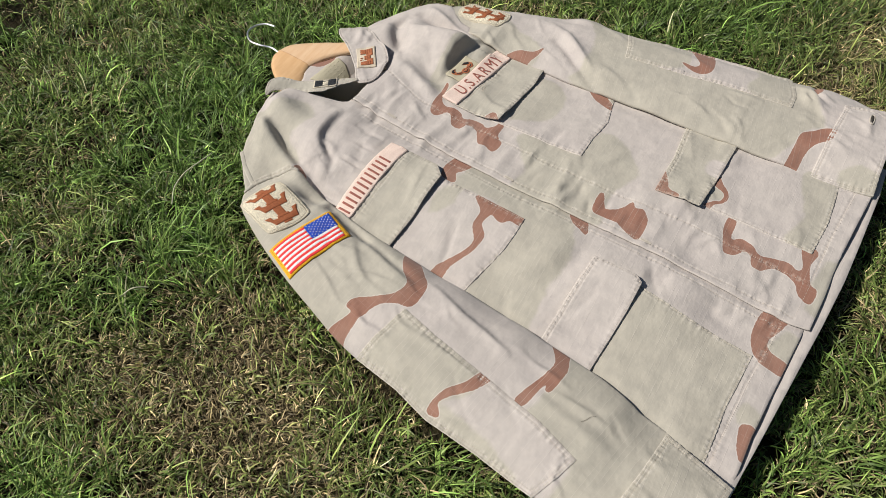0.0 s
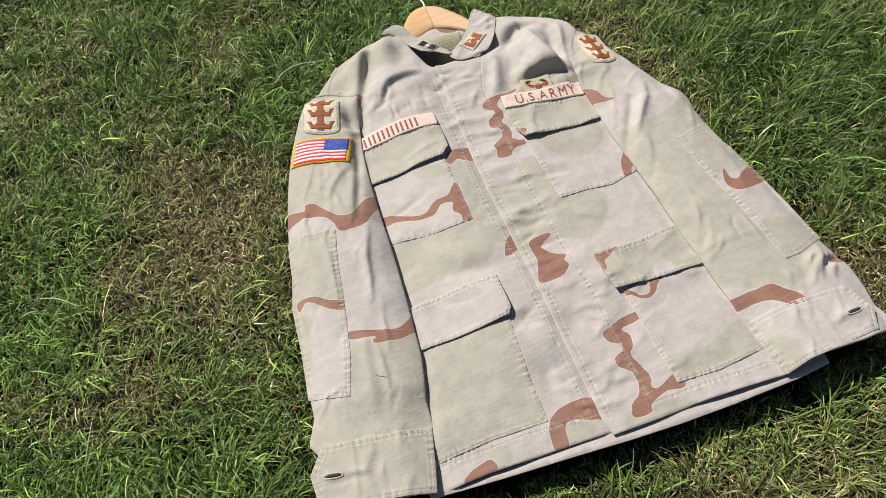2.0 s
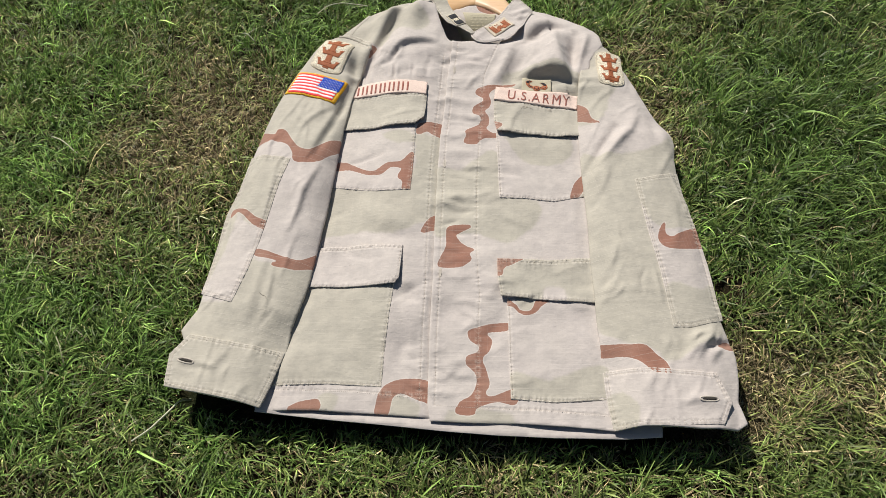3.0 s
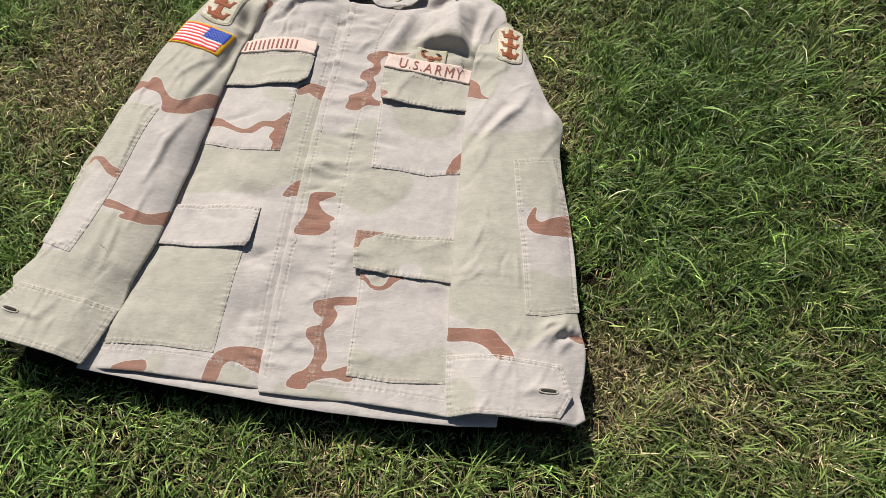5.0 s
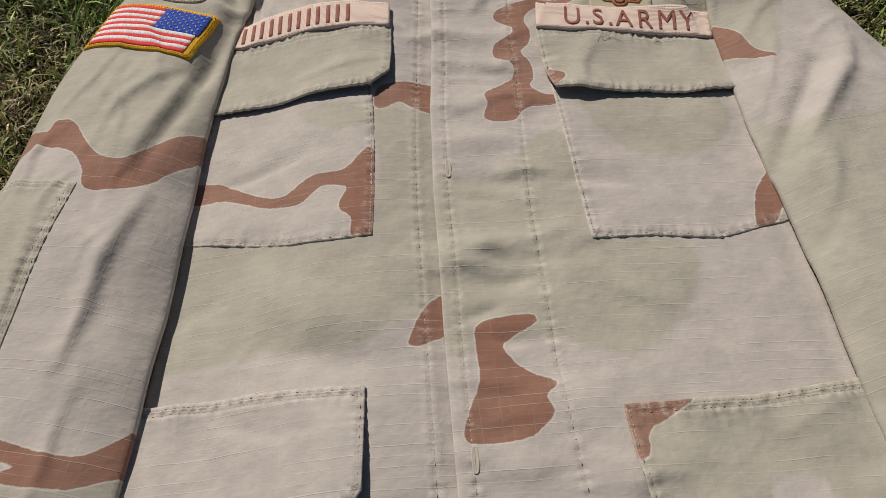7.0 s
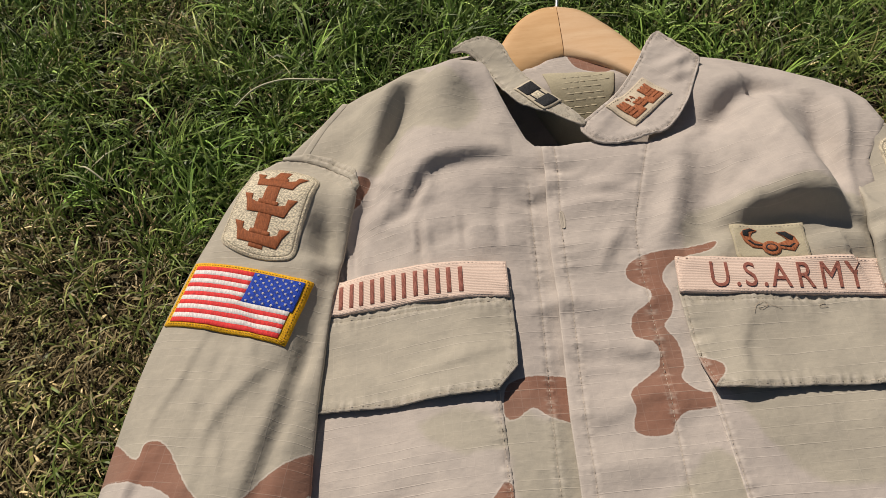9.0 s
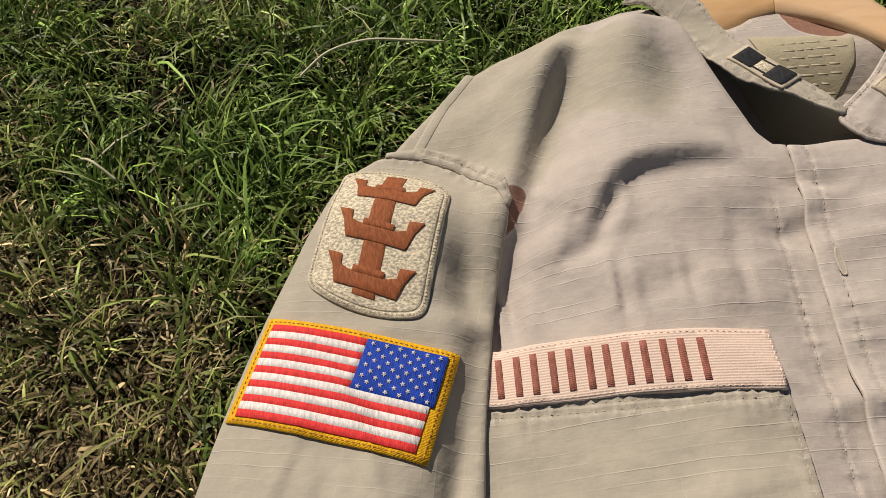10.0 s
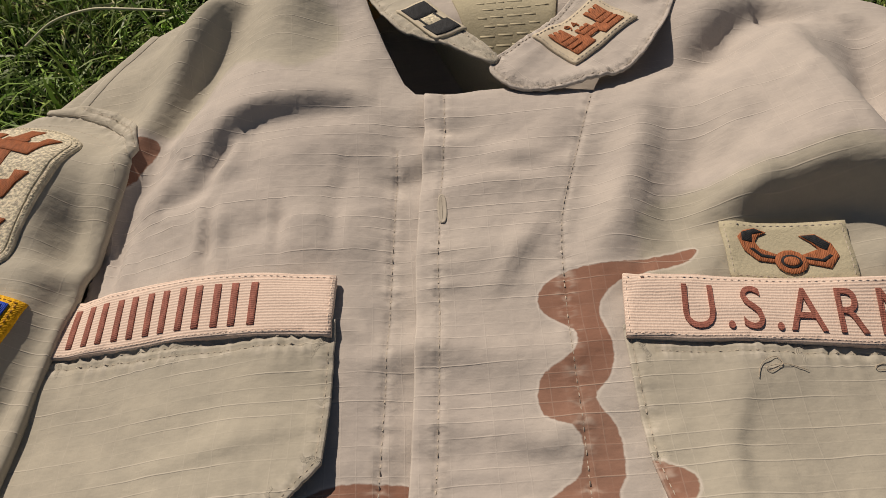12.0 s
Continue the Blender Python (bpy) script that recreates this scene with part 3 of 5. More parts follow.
def cuff_z(x, y):
    left = 0.024 - 0.010 * sst(-0.27, -0.21, x) + 0.003 * ripple(x, y, 45, 41) * 0.4 + 0.006 * sst(-0.36, -0.30, x) * sst(-0.20, -0.26, x) - ridge(x, y, (-0.345, 0.085), (-0.315, 0.070), 0.010, 0.002)
    right = 0.022 - 0.008 * sst(0.28, 0.22, x) + 0.003 * ripple(x, y, 45, 42) * 0.4 + 0.006 * sst(0.38, 0.33, x) * sst(0.22, 0.26, x)
    left = left + fold(x, y, [(-0.325, 0.076), (-0.312, 0.073), (-0.298, 0.069)], 0.006, 0.004, 0.003) - fold(x, y, [(-0.352, 0.074), (-0.338, 0.070), (-0.322, 0.068)], 0.006, 0.004, 0.002) + crumple(x, y, 43, 9, (-0.35, -0.23, 0.03, 0.11), 1.3, 0.035, 0.0018, 0.008, 0.004)
    right = right + fold(x, y, [(0.318, 0.026), (0.330, 0.029), (0.342, 0.030)], 0.006, 0.004, 0.003) + crumple(x, y, 44, 9, (0.24, 0.36, 0.0, 0.065), 1.4, 0.035, 0.0018, 0.008, 0.004)
    left = left + blob(x, y, (-0.337, 0.078), 0.014, 0.011, 0.0035) + fold(x, y, [(-0.319, 0.034), (-0.312, 0.070), (-0.306, 0.108)], 0.005, 0.002, 0.0016)
    right = right + blob(x, y, (0.350, 0.030), 0.014, 0.011, 0.0035) + fold(x, y, [(0.306, 0.066), (0.307, 0.035), (0.308, 0.000)], 0.005, 0.003, 0.0014)
    return np.where(x < 0, left, right)


GROOVE = [(-0.209, 0.430), (-0.205, 0.445), (-0.198, 0.471), (-0.190, 0.496), (-0.184, 0.522), (-0.178, 0.545)]


def sleeve_left_z(x, y):
    s = across(x, y, SL_OUT, SL_IN)
    rest = front_z(line_x(SL_IN, y), y) + 0.0055 * sst(0.66, 0.60, y) + 0.001
    low = (1 - s) * (0.014 + 0.012 * sst(0.45, 0.56, y)) + s * rest
    z = low + (0.008 + 0.010 * sst(0.05, 0.25, y) + 0.006 * sst(0.25, 0.38, y) - 0.013 * sst(0.44, 0.56, y)) * pillow(s) + 0.002 * sst(0.6, 0.68, y)
    join = np.exp(-((seg_dist(np.stack([np.ravel(x), np.ravel(y)], 1), SL_HEAD, False).reshape(np.shape(x)) / 0.030) ** 2))
    z = z * (1 - join) + (front_z(x, y) + 0.0008) * join
    z = z + ridge(x, y, (-0.205, 0.395), (-0.235, 0.250), 0.010, 0.001) - ridge(x, y, (-0.190, 0.420), (-0.215, 0.300), 0.008, 0.0008)
    z = z - ridge(x, y, (-0.180, 0.540), (-0.205, 0.480), 0.010, 0.003) + ridge(x, y, (-0.195, 0.545), (-0.225, 0.500), 0.012, 0.003)
    z = z - blob(x, y, (-0.160, 0.625), 0.009, 0.018, 0.011) + ridge(x, y, (-0.172, 0.655), (-0.165, 0.585), 0.010, 0.004) - ridge(x, y, (-0.158, 0.592), (-0.176, 0.520), 0.007, 0.006)
    z = z + ridge(x, y, (-0.250, 0.250), (-0.268, 0.140), 0.008, 0.0025) - ridge(x, y, (-0.240, 0.170), (-0.262, 0.120), 0.010, 0.002)
    z = z + fold(x, y, [(-0.226, 0.284), (-0.216, 0.321), (-0.211, 0.353), (-0.194, 0.404)], 0.0075, 0.0035, 0.0042) + fold(x, y, [(-0.244, 0.150), (-0.240, 0.174), (-0.239, 0.218)], 0.007, 0.0035, 0.003)
    z = z + fold(x, y, [(-0.268, 0.300), (-0.263, 0.351), (-0.259, 0.400)], 0.007, 0.0035, 0.0028) + fold(x, y, GROOVE, 0.020, 0.005, 0.005) - fold(x, y, [(a + 0.008, b) for a, b in GROOVE], 0.006, 0.007, 0.004)
    z = z + fold(x, y, [(-0.238, 0.448), (-0.231, 0.481), (-0.220, 0.499), (-0.202, 0.517), (-0.188, 0.531)], 0.008, 0.004, 0.0028) + fold(x, y, [(-0.243, 0.485), (-0.238, 0.515), (-0.232, 0.540)], 0.008, 0.004, 0.002)
    z = z + crumple(x, y, 31, 26, (-0.33, -0.19, 0.12, 0.55), 1.3, 0.065, 0.0019, 0.007, 0.0035)
    cuff = sst(0.060, 0.004, y - 0.119 + 0.197 * (x + 0.343))
    z = z * (1 - cuff) + (cuff_z(x, y) - 0.0012) * cuff
    return z + 0.0012 * ripple(x, y, 50, 8) + 0.0005 * ripple(x, y, 110, 9)


def sleeve_right_z(x, y):
    s = 1 - across(x, y, SR_IN, SR_OUT)
    rest = front_z(line_x(SR_IN, y), y) + 0.0065 * sst(0.63, 0.57, y) + 0.001
    low = (1 - s) * (0.012 + 0.006 * sst(0.45, 0.56, y)) + s * rest
    z = low + (0.008 + 0.007 * sst(0.05, 0.25, y) - 0.008 * sst(0.44, 0.56, y)) * pillow(s) + 0.002 * sst(0.55, 0.64, y)
    join = np.exp(-((seg_dist(np.stack([np.ravel(x), np.ravel(y)], 1), SR_HEAD, False).reshape(np.shape(x)) / 0.030) ** 2))
    z = z * (1 - join) + (front_z(x, y) + 0.0008) * join
    z = z - ridge(x, y, (0.278, 0.480), (0.222, 0.390), 0.008, 0.006) + ridge(x, y, (0.290, 0.470), (0.240, 0.385), 0.014, 0.003)
    z = z + fold(x, y, [(0.336, 0.076), (0.352, 0.100), (0.374, 0.130)], 0.010, 0.005, 0.0075) + fold(x, y, [(0.352, 0.072), (0.366, 0.092), (0.384, 0.112)], 0.008, 0.005, 0.006)
    z = z - fold(x, y, [(0.362, 0.104), (0.376, 0.108), (0.394, 0.112)], 0.006, 0.005, 0.007) + fold(x, y, [(0.300, 0.074), (0.318, 0.084), (0.332, 0.086)], 0.008, 0.004, 0.0045) - fold(x, y, [(0.306, 0.078), (0.316, 0.078), (0.330, 0.076)], 0.006, 0.004, 0.003)
    z = z + blob(x, y, (0.350, 0.465), 0.014, 0.020, 0.004) - ridge(x, y, (0.335, 0.520), (0.345, 0.440), 0.010, 0.003)
    z = z + fold(x, y, [(0.242, 0.408), (0.271, 0.442), (0.298, 0.474), (0.314, 0.510)], 0.013, 0.006, 0.0055)
    z = z + crumple(x, y, 32, 26, (0.23, 0.38, 0.10, 0.62), 1.2, 0.065, 0.0018, 0.007, 0.0035) + crumple(x, y, 33, 12, (0.30, 0.385, 0.075, 0.135), 0.9, 0.030, 0.0026, 0.007, 0.004)
    cuff = sst(0.050, 0.002, y - 0.070) * sst(0.385, 0.355, x)
    z = z * (1 - cuff) + (cuff_z(x, y) - 0.0012) * cuff
    return z + 0.0012 * ripple(x, y, 50, 11) + 0.0005 * ripple(x, y, 110, 12)


def raised(f, up, lift=None):
    """The surface f raised by up, and by lift(x, y) more."""
    return (lambda x, y: f(x, y) + up) if lift is None else (lambda x, y: f(x, y) + up + lift(x, y))


def back_z(x, y):
    d = np.minimum(np.minimum(x + 0.25, 0.26 - x), np.minimum(y + 0.03, 0.80 - y))
    return 0.0075 - 0.0395 * sst(0.03, 0.14, d) + 0.001 * ripple(x, y, 40, 15)


# ---- the camouflage print: brown shapes and pale green fields of every piece ----
def curves(*shapes):
    return [closed_curve(s) for s in shapes]


BR_LEFT = curves(
    [(-0.041, 0.491), (-0.028, 0.497), (-0.012, 0.497), (0.003, 0.493), (0.003, 0.467), (-0.015, 0.470), (-0.026, 0.477), (-0.036, 0.471), (-0.044, 0.472)],
    [(-0.004, 0.316), (-0.002, 0.294), (-0.019, 0.284), (-0.029, 0.283), (-0.025, 0.294), (-0.018, 0.307)],
    [(-0.136, 0.673), (-0.128, 0.675), (-0.123, 0.673), (-0.128, 0.661), (-0.134, 0.652), (-0.142, 0.648), (-0.144, 0.662)],
    [(-0.079, 0.026), (-0.076, 0.040), (-0.065, 0.053), (-0.042, 0.060), (-0.009, 0.057), (0.004, 0.040), (-0.003, 0.027), (-0.025, 0.032), (-0.045, 0.040), (-0.057, 0.033), (-0.062, 0.012), (-0.079, 0.012)],
    [(-0.196, 0.020), (-0.185, 0.027), (-0.171, 0.031), (-0.156, 0.032), (-0.153, 0.018), (-0.172, 0.010), (-0.192, 0.010)])
GR_LEFT = curves(
    [(-0.202, 0.807), (-0.102, 0.804), (-0.051, 0.760), (-0.031, 0.729), (-0.051, 0.700), (-0.091, 0.714), (-0.111, 0.684), (-0.143, 0.679), (-0.183, 0.698)],
    [(-0.244, 0.384), (-0.156, 0.385), (-0.050, 0.392), (-0.045, 0.472), (-0.020, 0.469), (0.010, 0.458), (0.010, 0.323), (-0.030, 0.298), (-0.070, 0.283), (-0.121, 0.289), (-0.175, 0.284), (-0.244, 0.278)],
    [(-0.060, 0.038), (-0.030, 0.032), (-0.020, 0.020), (-0.030, -0.000), (-0.060, 0.002)],
    [(-0.156, 0.038), (-0.131, 0.038), (-0.136, 0.013), (-0.156, 0.015)])
BR_RIGHT = curves(
    [(0.054, 0.570), (0.066, 0.577), (0.092, 0.579), (0.119, 0.584), (0.113, 0.577), (0.090, 0.572), (0.080, 0.566), (0.075, 0.557), (0.078, 0.543), (0.075, 0.531), (0.068, 0.523), (0.074, 0.511), (0.074, 0.495), (0.070, 0.487), (0.078, 0.477), (0.089, 0.474), (0.087, 0.466), (0.068, 0.465), (0.059, 0.459), (0.054, 0.452), (0.039, 0.452), (0.033, 0.458), (0.037, 0.469), (0.036, 0.480), (0.050, 0.490), (0.059, 0.497), (0.060, 0.511), (0.048, 0.518), (0.049, 0.532), (0.061, 0.540), (0.065, 0.549), (0.053, 0.560)],
    [(0.010, 0.291), (0.021, 0.296), (0.042, 0.297), (0.045, 0.292), (0.030, 0.284), (0.024, 0.279), (0.029, 0.269), (0.038, 0.261), (0.051, 0.254), (0.044, 0.247), (0.047, 0.238), (0.040, 0.230), (0.028, 0.224), (-0.001, 0.225), (0.002, 0.242), (0.009, 0.258), (0.009, 0.275)],
    [(0.100, 0.139), (0.080, 0.140), (0.055, 0.133), (0.042, 0.127), (0.045, 0.114), (0.057, 0.105), (0.054, 0.097), (0.041, 0.091), (0.040, 0.080), (0.052, 0.067), (0.053, 0.052), (0.046, 0.038), (0.032, 0.029), (0.026, 0.015), (0.040, 0.011), (0.051, 0.013), (0.055, 0.021), (0.080, 0.029), (0.105, 0.026), (0.106, 0.047), (0.075, 0.037), (0.066, 0.041), (0.071, 0.053), (0.067, 0.072), (0.062, 0.088), (0.071, 0.099), (0.075, 0.115), (0.069, 0.126), (0.097, 0.129)])
GR_RIGHT = curves(
    [(-0.011, 0.397), (0.030, 0.403), (0.079, 0.440), (0.099, 0.399), (0.100, 0.351), (0.131, 0.347), (0.151, 0.336), (0.141, 0.301), (0.098, 0.266), (0.050, 0.284), (0.020, 0.279), (-0.010, 0.283)],
    [(0.100, 0.600), (0.130, 0.613), (0.194, 0.611), (0.240, 0.598), (0.260, 0.550), (0.200, 0.530), (0.099, 0.536)],
    [(0.019, 0.018), (0.070, 0.020), (0.099, 0.012), (0.099, -0.010), (0.019, -0.010)])
BR_SLEEVE_L = curves(
    [(-0.314, 0.456), (-0.313, 0.482), (-0.300, 0.487), (-0.276, 0.470), (-0.270, 0.480), (-0.257, 0.477), (-0.243, 0.455), (-0.228, 0.437), (-0.209, 0.433), (-0.191, 0.452), (-0.165, 0.466), (-0.165, 0.447), (-0.183, 0.426), (-0.198, 0.411), (-0.219, 0.407), (-0.235, 0.412), (-0.239, 0.428), (-0.251, 0.446), (-0.273, 0.455), (-0.303, 0.462)],
    [(-0.268, 0.252), (-0.242, 0.244), (-0.223, 0.237), (-0.205, 0.235), (-0.192, 0.242), (-0.177, 0.252), (-0.175, 0.230), (-0.194, 0.222), (-0.210, 0.218), (-0.239, 0.222), (-0.242, 0.228), (-0.237, 0.232), (-0.269, 0.240)])
GR_SLEEVE_L = curves(
    [(-0.122, 0.727), (-0.202, 0.730), (-0.322, 0.605), (-0.328, 0.483), (-0.282, 0.463), (-0.254, 0.467), (-0.231, 0.427), (-0.206, 0.422), (-0.187, 0.444), (-0.141, 0.462), (-0.120, 0.602)],
    [(-0.315, 0.270), (-0.272, 0.236), (-0.218, 0.225), (-0.171, 0.238), (-0.149, 0.078), (-0.249, 0.058), (-0.372, 0.102), (-0.364, 0.176), (-0.298, 0.172)])
BR_ELBOW_L = curves([(-0.326, 0.321), (-0.325, 0.331), (-0.312, 0.330), (-0.295, 0.322), (-0.278, 0.307), (-0.260, 0.299), (-0.253, 0.289), (-0.257, 0.282), (-0.282, 0.295), (-0.299, 0.313), (-0.312, 0.323), (-0.319, 0.318), (-0.324, 0.316)])
GR_ELBOW_L = curves([(-0.357, 0.465), (-0.216, 0.441), (-0.238, 0.355), (-0.257, 0.296), (-0.289, 0.297), (-0.311, 0.319), (-0.320, 0.260), (-0.345, 0.208), (-0.365, 0.311)])
BR_SLEEVE_R = curves(
    [(0.214, 0.540), (0.234, 0.528), (0.241, 0.503), (0.253, 0.490), (0.226, 0.498), (0.212, 0.508)],
    [(0.210, 0.106), (0.251, 0.106), (0.277, 0.105), (0.291, 0.091), (0.302, 0.080), (0.305, 0.061), (0.283, 0.068), (0.266, 0.083), (0.246, 0.089), (0.212, 0.091)],
    [(0.376, 0.108), (0.389, 0.115), (0.401, 0.107), (0.391, 0.102)])
GR_SLEEVE_R = curves(
    [(0.232, 0.685), (0.294, 0.696), (0.306, 0.602), (0.281, 0.561), (0.254, 0.498), (0.212, 0.505), (0.215, 0.632)],
    [(0.213, 0.410), (0.246, 0.425), (0.290, 0.426), (0.339, 0.446), (0.374, 0.475), (0.410, 0.415), (0.410, 0.281), (0.331, 0.252), (0.396, 0.145), (0.349, 0.104), (0.306, 0.082), (0.286, 0.101), (0.247, 0.112), (0.210, 0.160)])
BR_ELBOW_R = curves([(0.330, 0.298), (0.322, 0.290), (0.316, 0.271), (0.322, 0.257), (0.342, 0.253), (0.388, 0.267), (0.384, 0.298), (0.356, 0.286), (0.337, 0.274), (0.328, 0.280)])
GR_ELBOW_R = curves([(0.289, 0.399), (0.380, 0.415), (0.390, 0.312), (0.350, 0.291), (0.310, 0.301)], [(0.319, 0.194), (0.368, 0.192), (0.399, 0.209), (0.405, 0.124), (0.307, 0.118)])
BR_POCKET_L = curves([(-0.177, 0.427), (-0.156, 0.427), (-0.125, 0.407), (-0.106, 0.402), (-0.088, 0.414), (-0.065, 0.416), (-0.047, 0.433), (-0.038, 0.399), (-0.040, 0.357), (-0.060, 0.360), (-0.061, 0.374), (-0.069, 0.384), (-0.064, 0.399), (-0.068, 0.402), (-0.081, 0.404), (-0.096, 0.392), (-0.120, 0.396), (-0.150, 0.410), (-0.178, 0.412)])
GR_POCKET_L = curves([(-0.098, 0.474), (-0.078, 0.481), (-0.052, 0.475), (-0.045, 0.456), (-0.068, 0.453), (-0.085, 0.460)])
BR_POCKET_R = curves([(0.230, 0.409), (0.229, 0.386), (0.211, 0.355), (0.200, 0.349), (0.197, 0.355), (0.205, 0.379), (0.216, 0.393)])
GR_POCKET_R = curves([(0.099, 0.498), (0.188, 0.499), (0.206, 0.440), (0.172, 0.413), (0.129, 0.419), (0.109, 0.448)], [(0.208, 0.364), (0.236, 0.418), (0.252, 0.377), (0.230, 0.354)])
BR_FLAP_R = curves([(0.077, 0.498), (0.094, 0.492), (0.095, 0.485), (0.089, 0.479), (0.081, 0.471), (0.077, 0.485)])
BR_LFLAP_R = curves([(0.078, 0.241), (0.121, 0.240), (0.107, 0.229), (0.094, 0.222), (0.090, 0.209), (0.081, 0.207), (0.078, 0.228)])
GR_LFLAP_R = curves([(0.088, 0.245), (0.249, 0.259), (0.238, 0.169), (0.188, 0.167), (0.174, 0.191), (0.149, 0.193), (0.140, 0.171), (0.089, 0.170)])
BR_LPOCK_R = curves([(0.091, 0.180), (0.108, 0.167), (0.114, 0.159), (0.123, 0.157), (0.131, 0.161), (0.138, 0.175), (0.156, 0.175), (0.144, 0.165), (0.136, 0.156), (0.124, 0.151), (0.113, 0.154), (0.104, 0.163), (0.091, 0.168)])
GR_LPOCK_R = curves([(0.107, 0.178), (0.138, 0.177), (0.131, 0.160), (0.117, 0.158)], [(0.100, 0.069), (0.149, 0.059), (0.211, 0.080), (0.242, 0.062), (0.242, 0.022), (0.099, 0.020)])
ALL_OVER = [np.array([(-1, -1), (1, -1), (1, 2), (-1, 2)], float)]

# ---- ground ----
def dryness(x, y):
    """How far the lawn has dried out, 0 to 1."""
    d = 0.27 + 0.15 * sst(-0.60, -1.0, x) + 0.13 * blob(x, y, (-0.44, 0.55), 0.20, 0.24, 1.0) + 0.17 * ripple(x, y, 11, 61) + 0.22 * ripple(x, y, 34, 62)
    for c, rx, ry, up in (((-0.40, 0.57), 0.09, 0.09, 0.55), ((-0.56, 0.51), 0.09, 0.08, 0.45), ((-0.47, 0.68), 0.07, 0.06, 0.45), ((-0.515, 0.78), 0.08, 0.07, 0.40), ((-0.58, 0.29), 0.08, 0.07, 0.35), ((-0.42, 0.46), 0.07, 0.07, 0.30), ((-0.36, 0.94), 0.08, 0.08, 0.30), ((0.37, 0.56), 0.05, 0.09, 0.45), ((0.42, 0.09), 0.05, 0.09, 0.45), ((0.52, 0.07), 0.11, 0.06, 0.35), ((0.33, 0.72), 0.12, 0.08, 0.30), ((0.10, -0.14), 0.40, 0.10, 0.24), ((0.62, 0.06), 0.16, 0.12, 0.22)):
        d = d + 1.25 * blob(x, y, c, rx, ry, up)
    for c, rx, ry, up in (((-0.33, 0.79), 0.12, 0.06, -0.35), ((-0.09, 0.89), 0.18, 0.09, -0.35), ((0.54, 0.60), 0.10, 0.10, -0.30), ((0.48, 0.33), 0.09, 0.14, -0.30), ((0.68, 0.40), 0.15, 0.30, -0.25), ((-0.69, 0.50), 0.08, 0.10, -0.35), ((-0.64, 0.20), 0.14, 0.10, -0.35), ((-0.42, 0.12), 0.10, 0.12, -0.25)):
        d = d + blob(x, y, c, rx, ry, up)
    return np.clip(d, 0, 1)


gn = 120
gs = np.linspace(-1.8, 1.8, gn)
gx, gy = np.meshgrid(gs, gs + 0.5)
gz = -0.034 + 0.004 * ripple(gx, gy, 9, 21) + 0.002 * ripple(gx, gy, 45, 22)
gv = [(float(a), float(b), float(c)) for a, b, c in zip(gx.ravel(), gy.ravel(), gz.ravel())]
gf = [(r * gn + c, r * gn + c + 1, (r + 1) * gn + c + 1, (r + 1) * gn + c) for r in range(gn - 1) for c in range(gn - 1)]
k = len(gv)
gv += [(-80, -80, -0.034), (80, -80, -0.034), (80, 80, -0.034), (-80, 80, -0.034)]
rims = [list(range(gn)), [gn - 1 + gn * i for i in range(gn)], [gn * gn - 1 - i for i in range(gn)], [gn * gn - gn - gn * i for i in range(gn)]]
for i in range(4):
    a, b = k + i, k + (i + 1) % 4
    gf.append((a, b, *reversed(rims[i])))
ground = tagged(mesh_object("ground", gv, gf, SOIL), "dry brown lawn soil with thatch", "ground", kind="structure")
gd = ground.data.attributes.new("dry", "FLOAT", "POINT")
gd.data.foreach_set("value", np.concatenate([dryness(gx.ravel(), gy.ravel()), np.full(4, 0.3)]).astype(np.float32))
away = np.maximum(np.abs(gx.ravel()), np.abs(gy.ravel() - 0.5)) + 0.15 * ripple(gx.ravel(), gy.ravel(), 6, 23)
gl = ground.data.attributes.new("lawn", "FLOAT", "POINT")
gl.data.foreach_set("value", np.concatenate([sst(0.80, 1.25, away), np.ones(4)]).astype(np.float32))

# ---- jacket ----
jacket = tagged(new("jacket"), "faded desert camouflage uniform coat lying open-armed on the lawn", "jacket")

LEFT_LINE = [(0.012, 0.678), (0.011, 0.655), (0.007, 0.620), (0.004, 0.586), (0.003, 0.555), (-0.000, 0.514), (-0.004, 0.468), (-0.005, 0.435), (-0.007, 0.395), (-0.007, 0.343), (-0.008, 0.292), (-0.008, 0.245), (-0.008, 0.202), (-0.009, 0.164), (-0.010, 0.125), (-0.010, 0.086), (-0.010, 0.025), (-0.006, 0.004)]
STITCH_R = [(0.091, 0.671), (0.078, 0.635), (0.067, 0.602), (0.063, 0.560), (0.062, 0.515), (0.060, 0.476), (0.057, 0.436), (0.054, 0.371), (0.054, 0.315), (0.053, 0.265), (0.056, 0.212), (0.058, 0.180), (0.056, 0.144), (0.056, 0.109), (0.055, 0.019)]
STITCH_L = [(-0.003, 0.649), (-0.006, 0.601), (-0.010, 0.539), (-0.013, 0.498), (-0.017, 0.438), (-0.019, 0.377), (-0.019, 0.298), (-0.019, 0.198), (-0.021, 0.099), (-0.022, 0.030)]
STITCH_P = [(x + 0.009, y) for x, y in LEFT_LINE[:-1]]

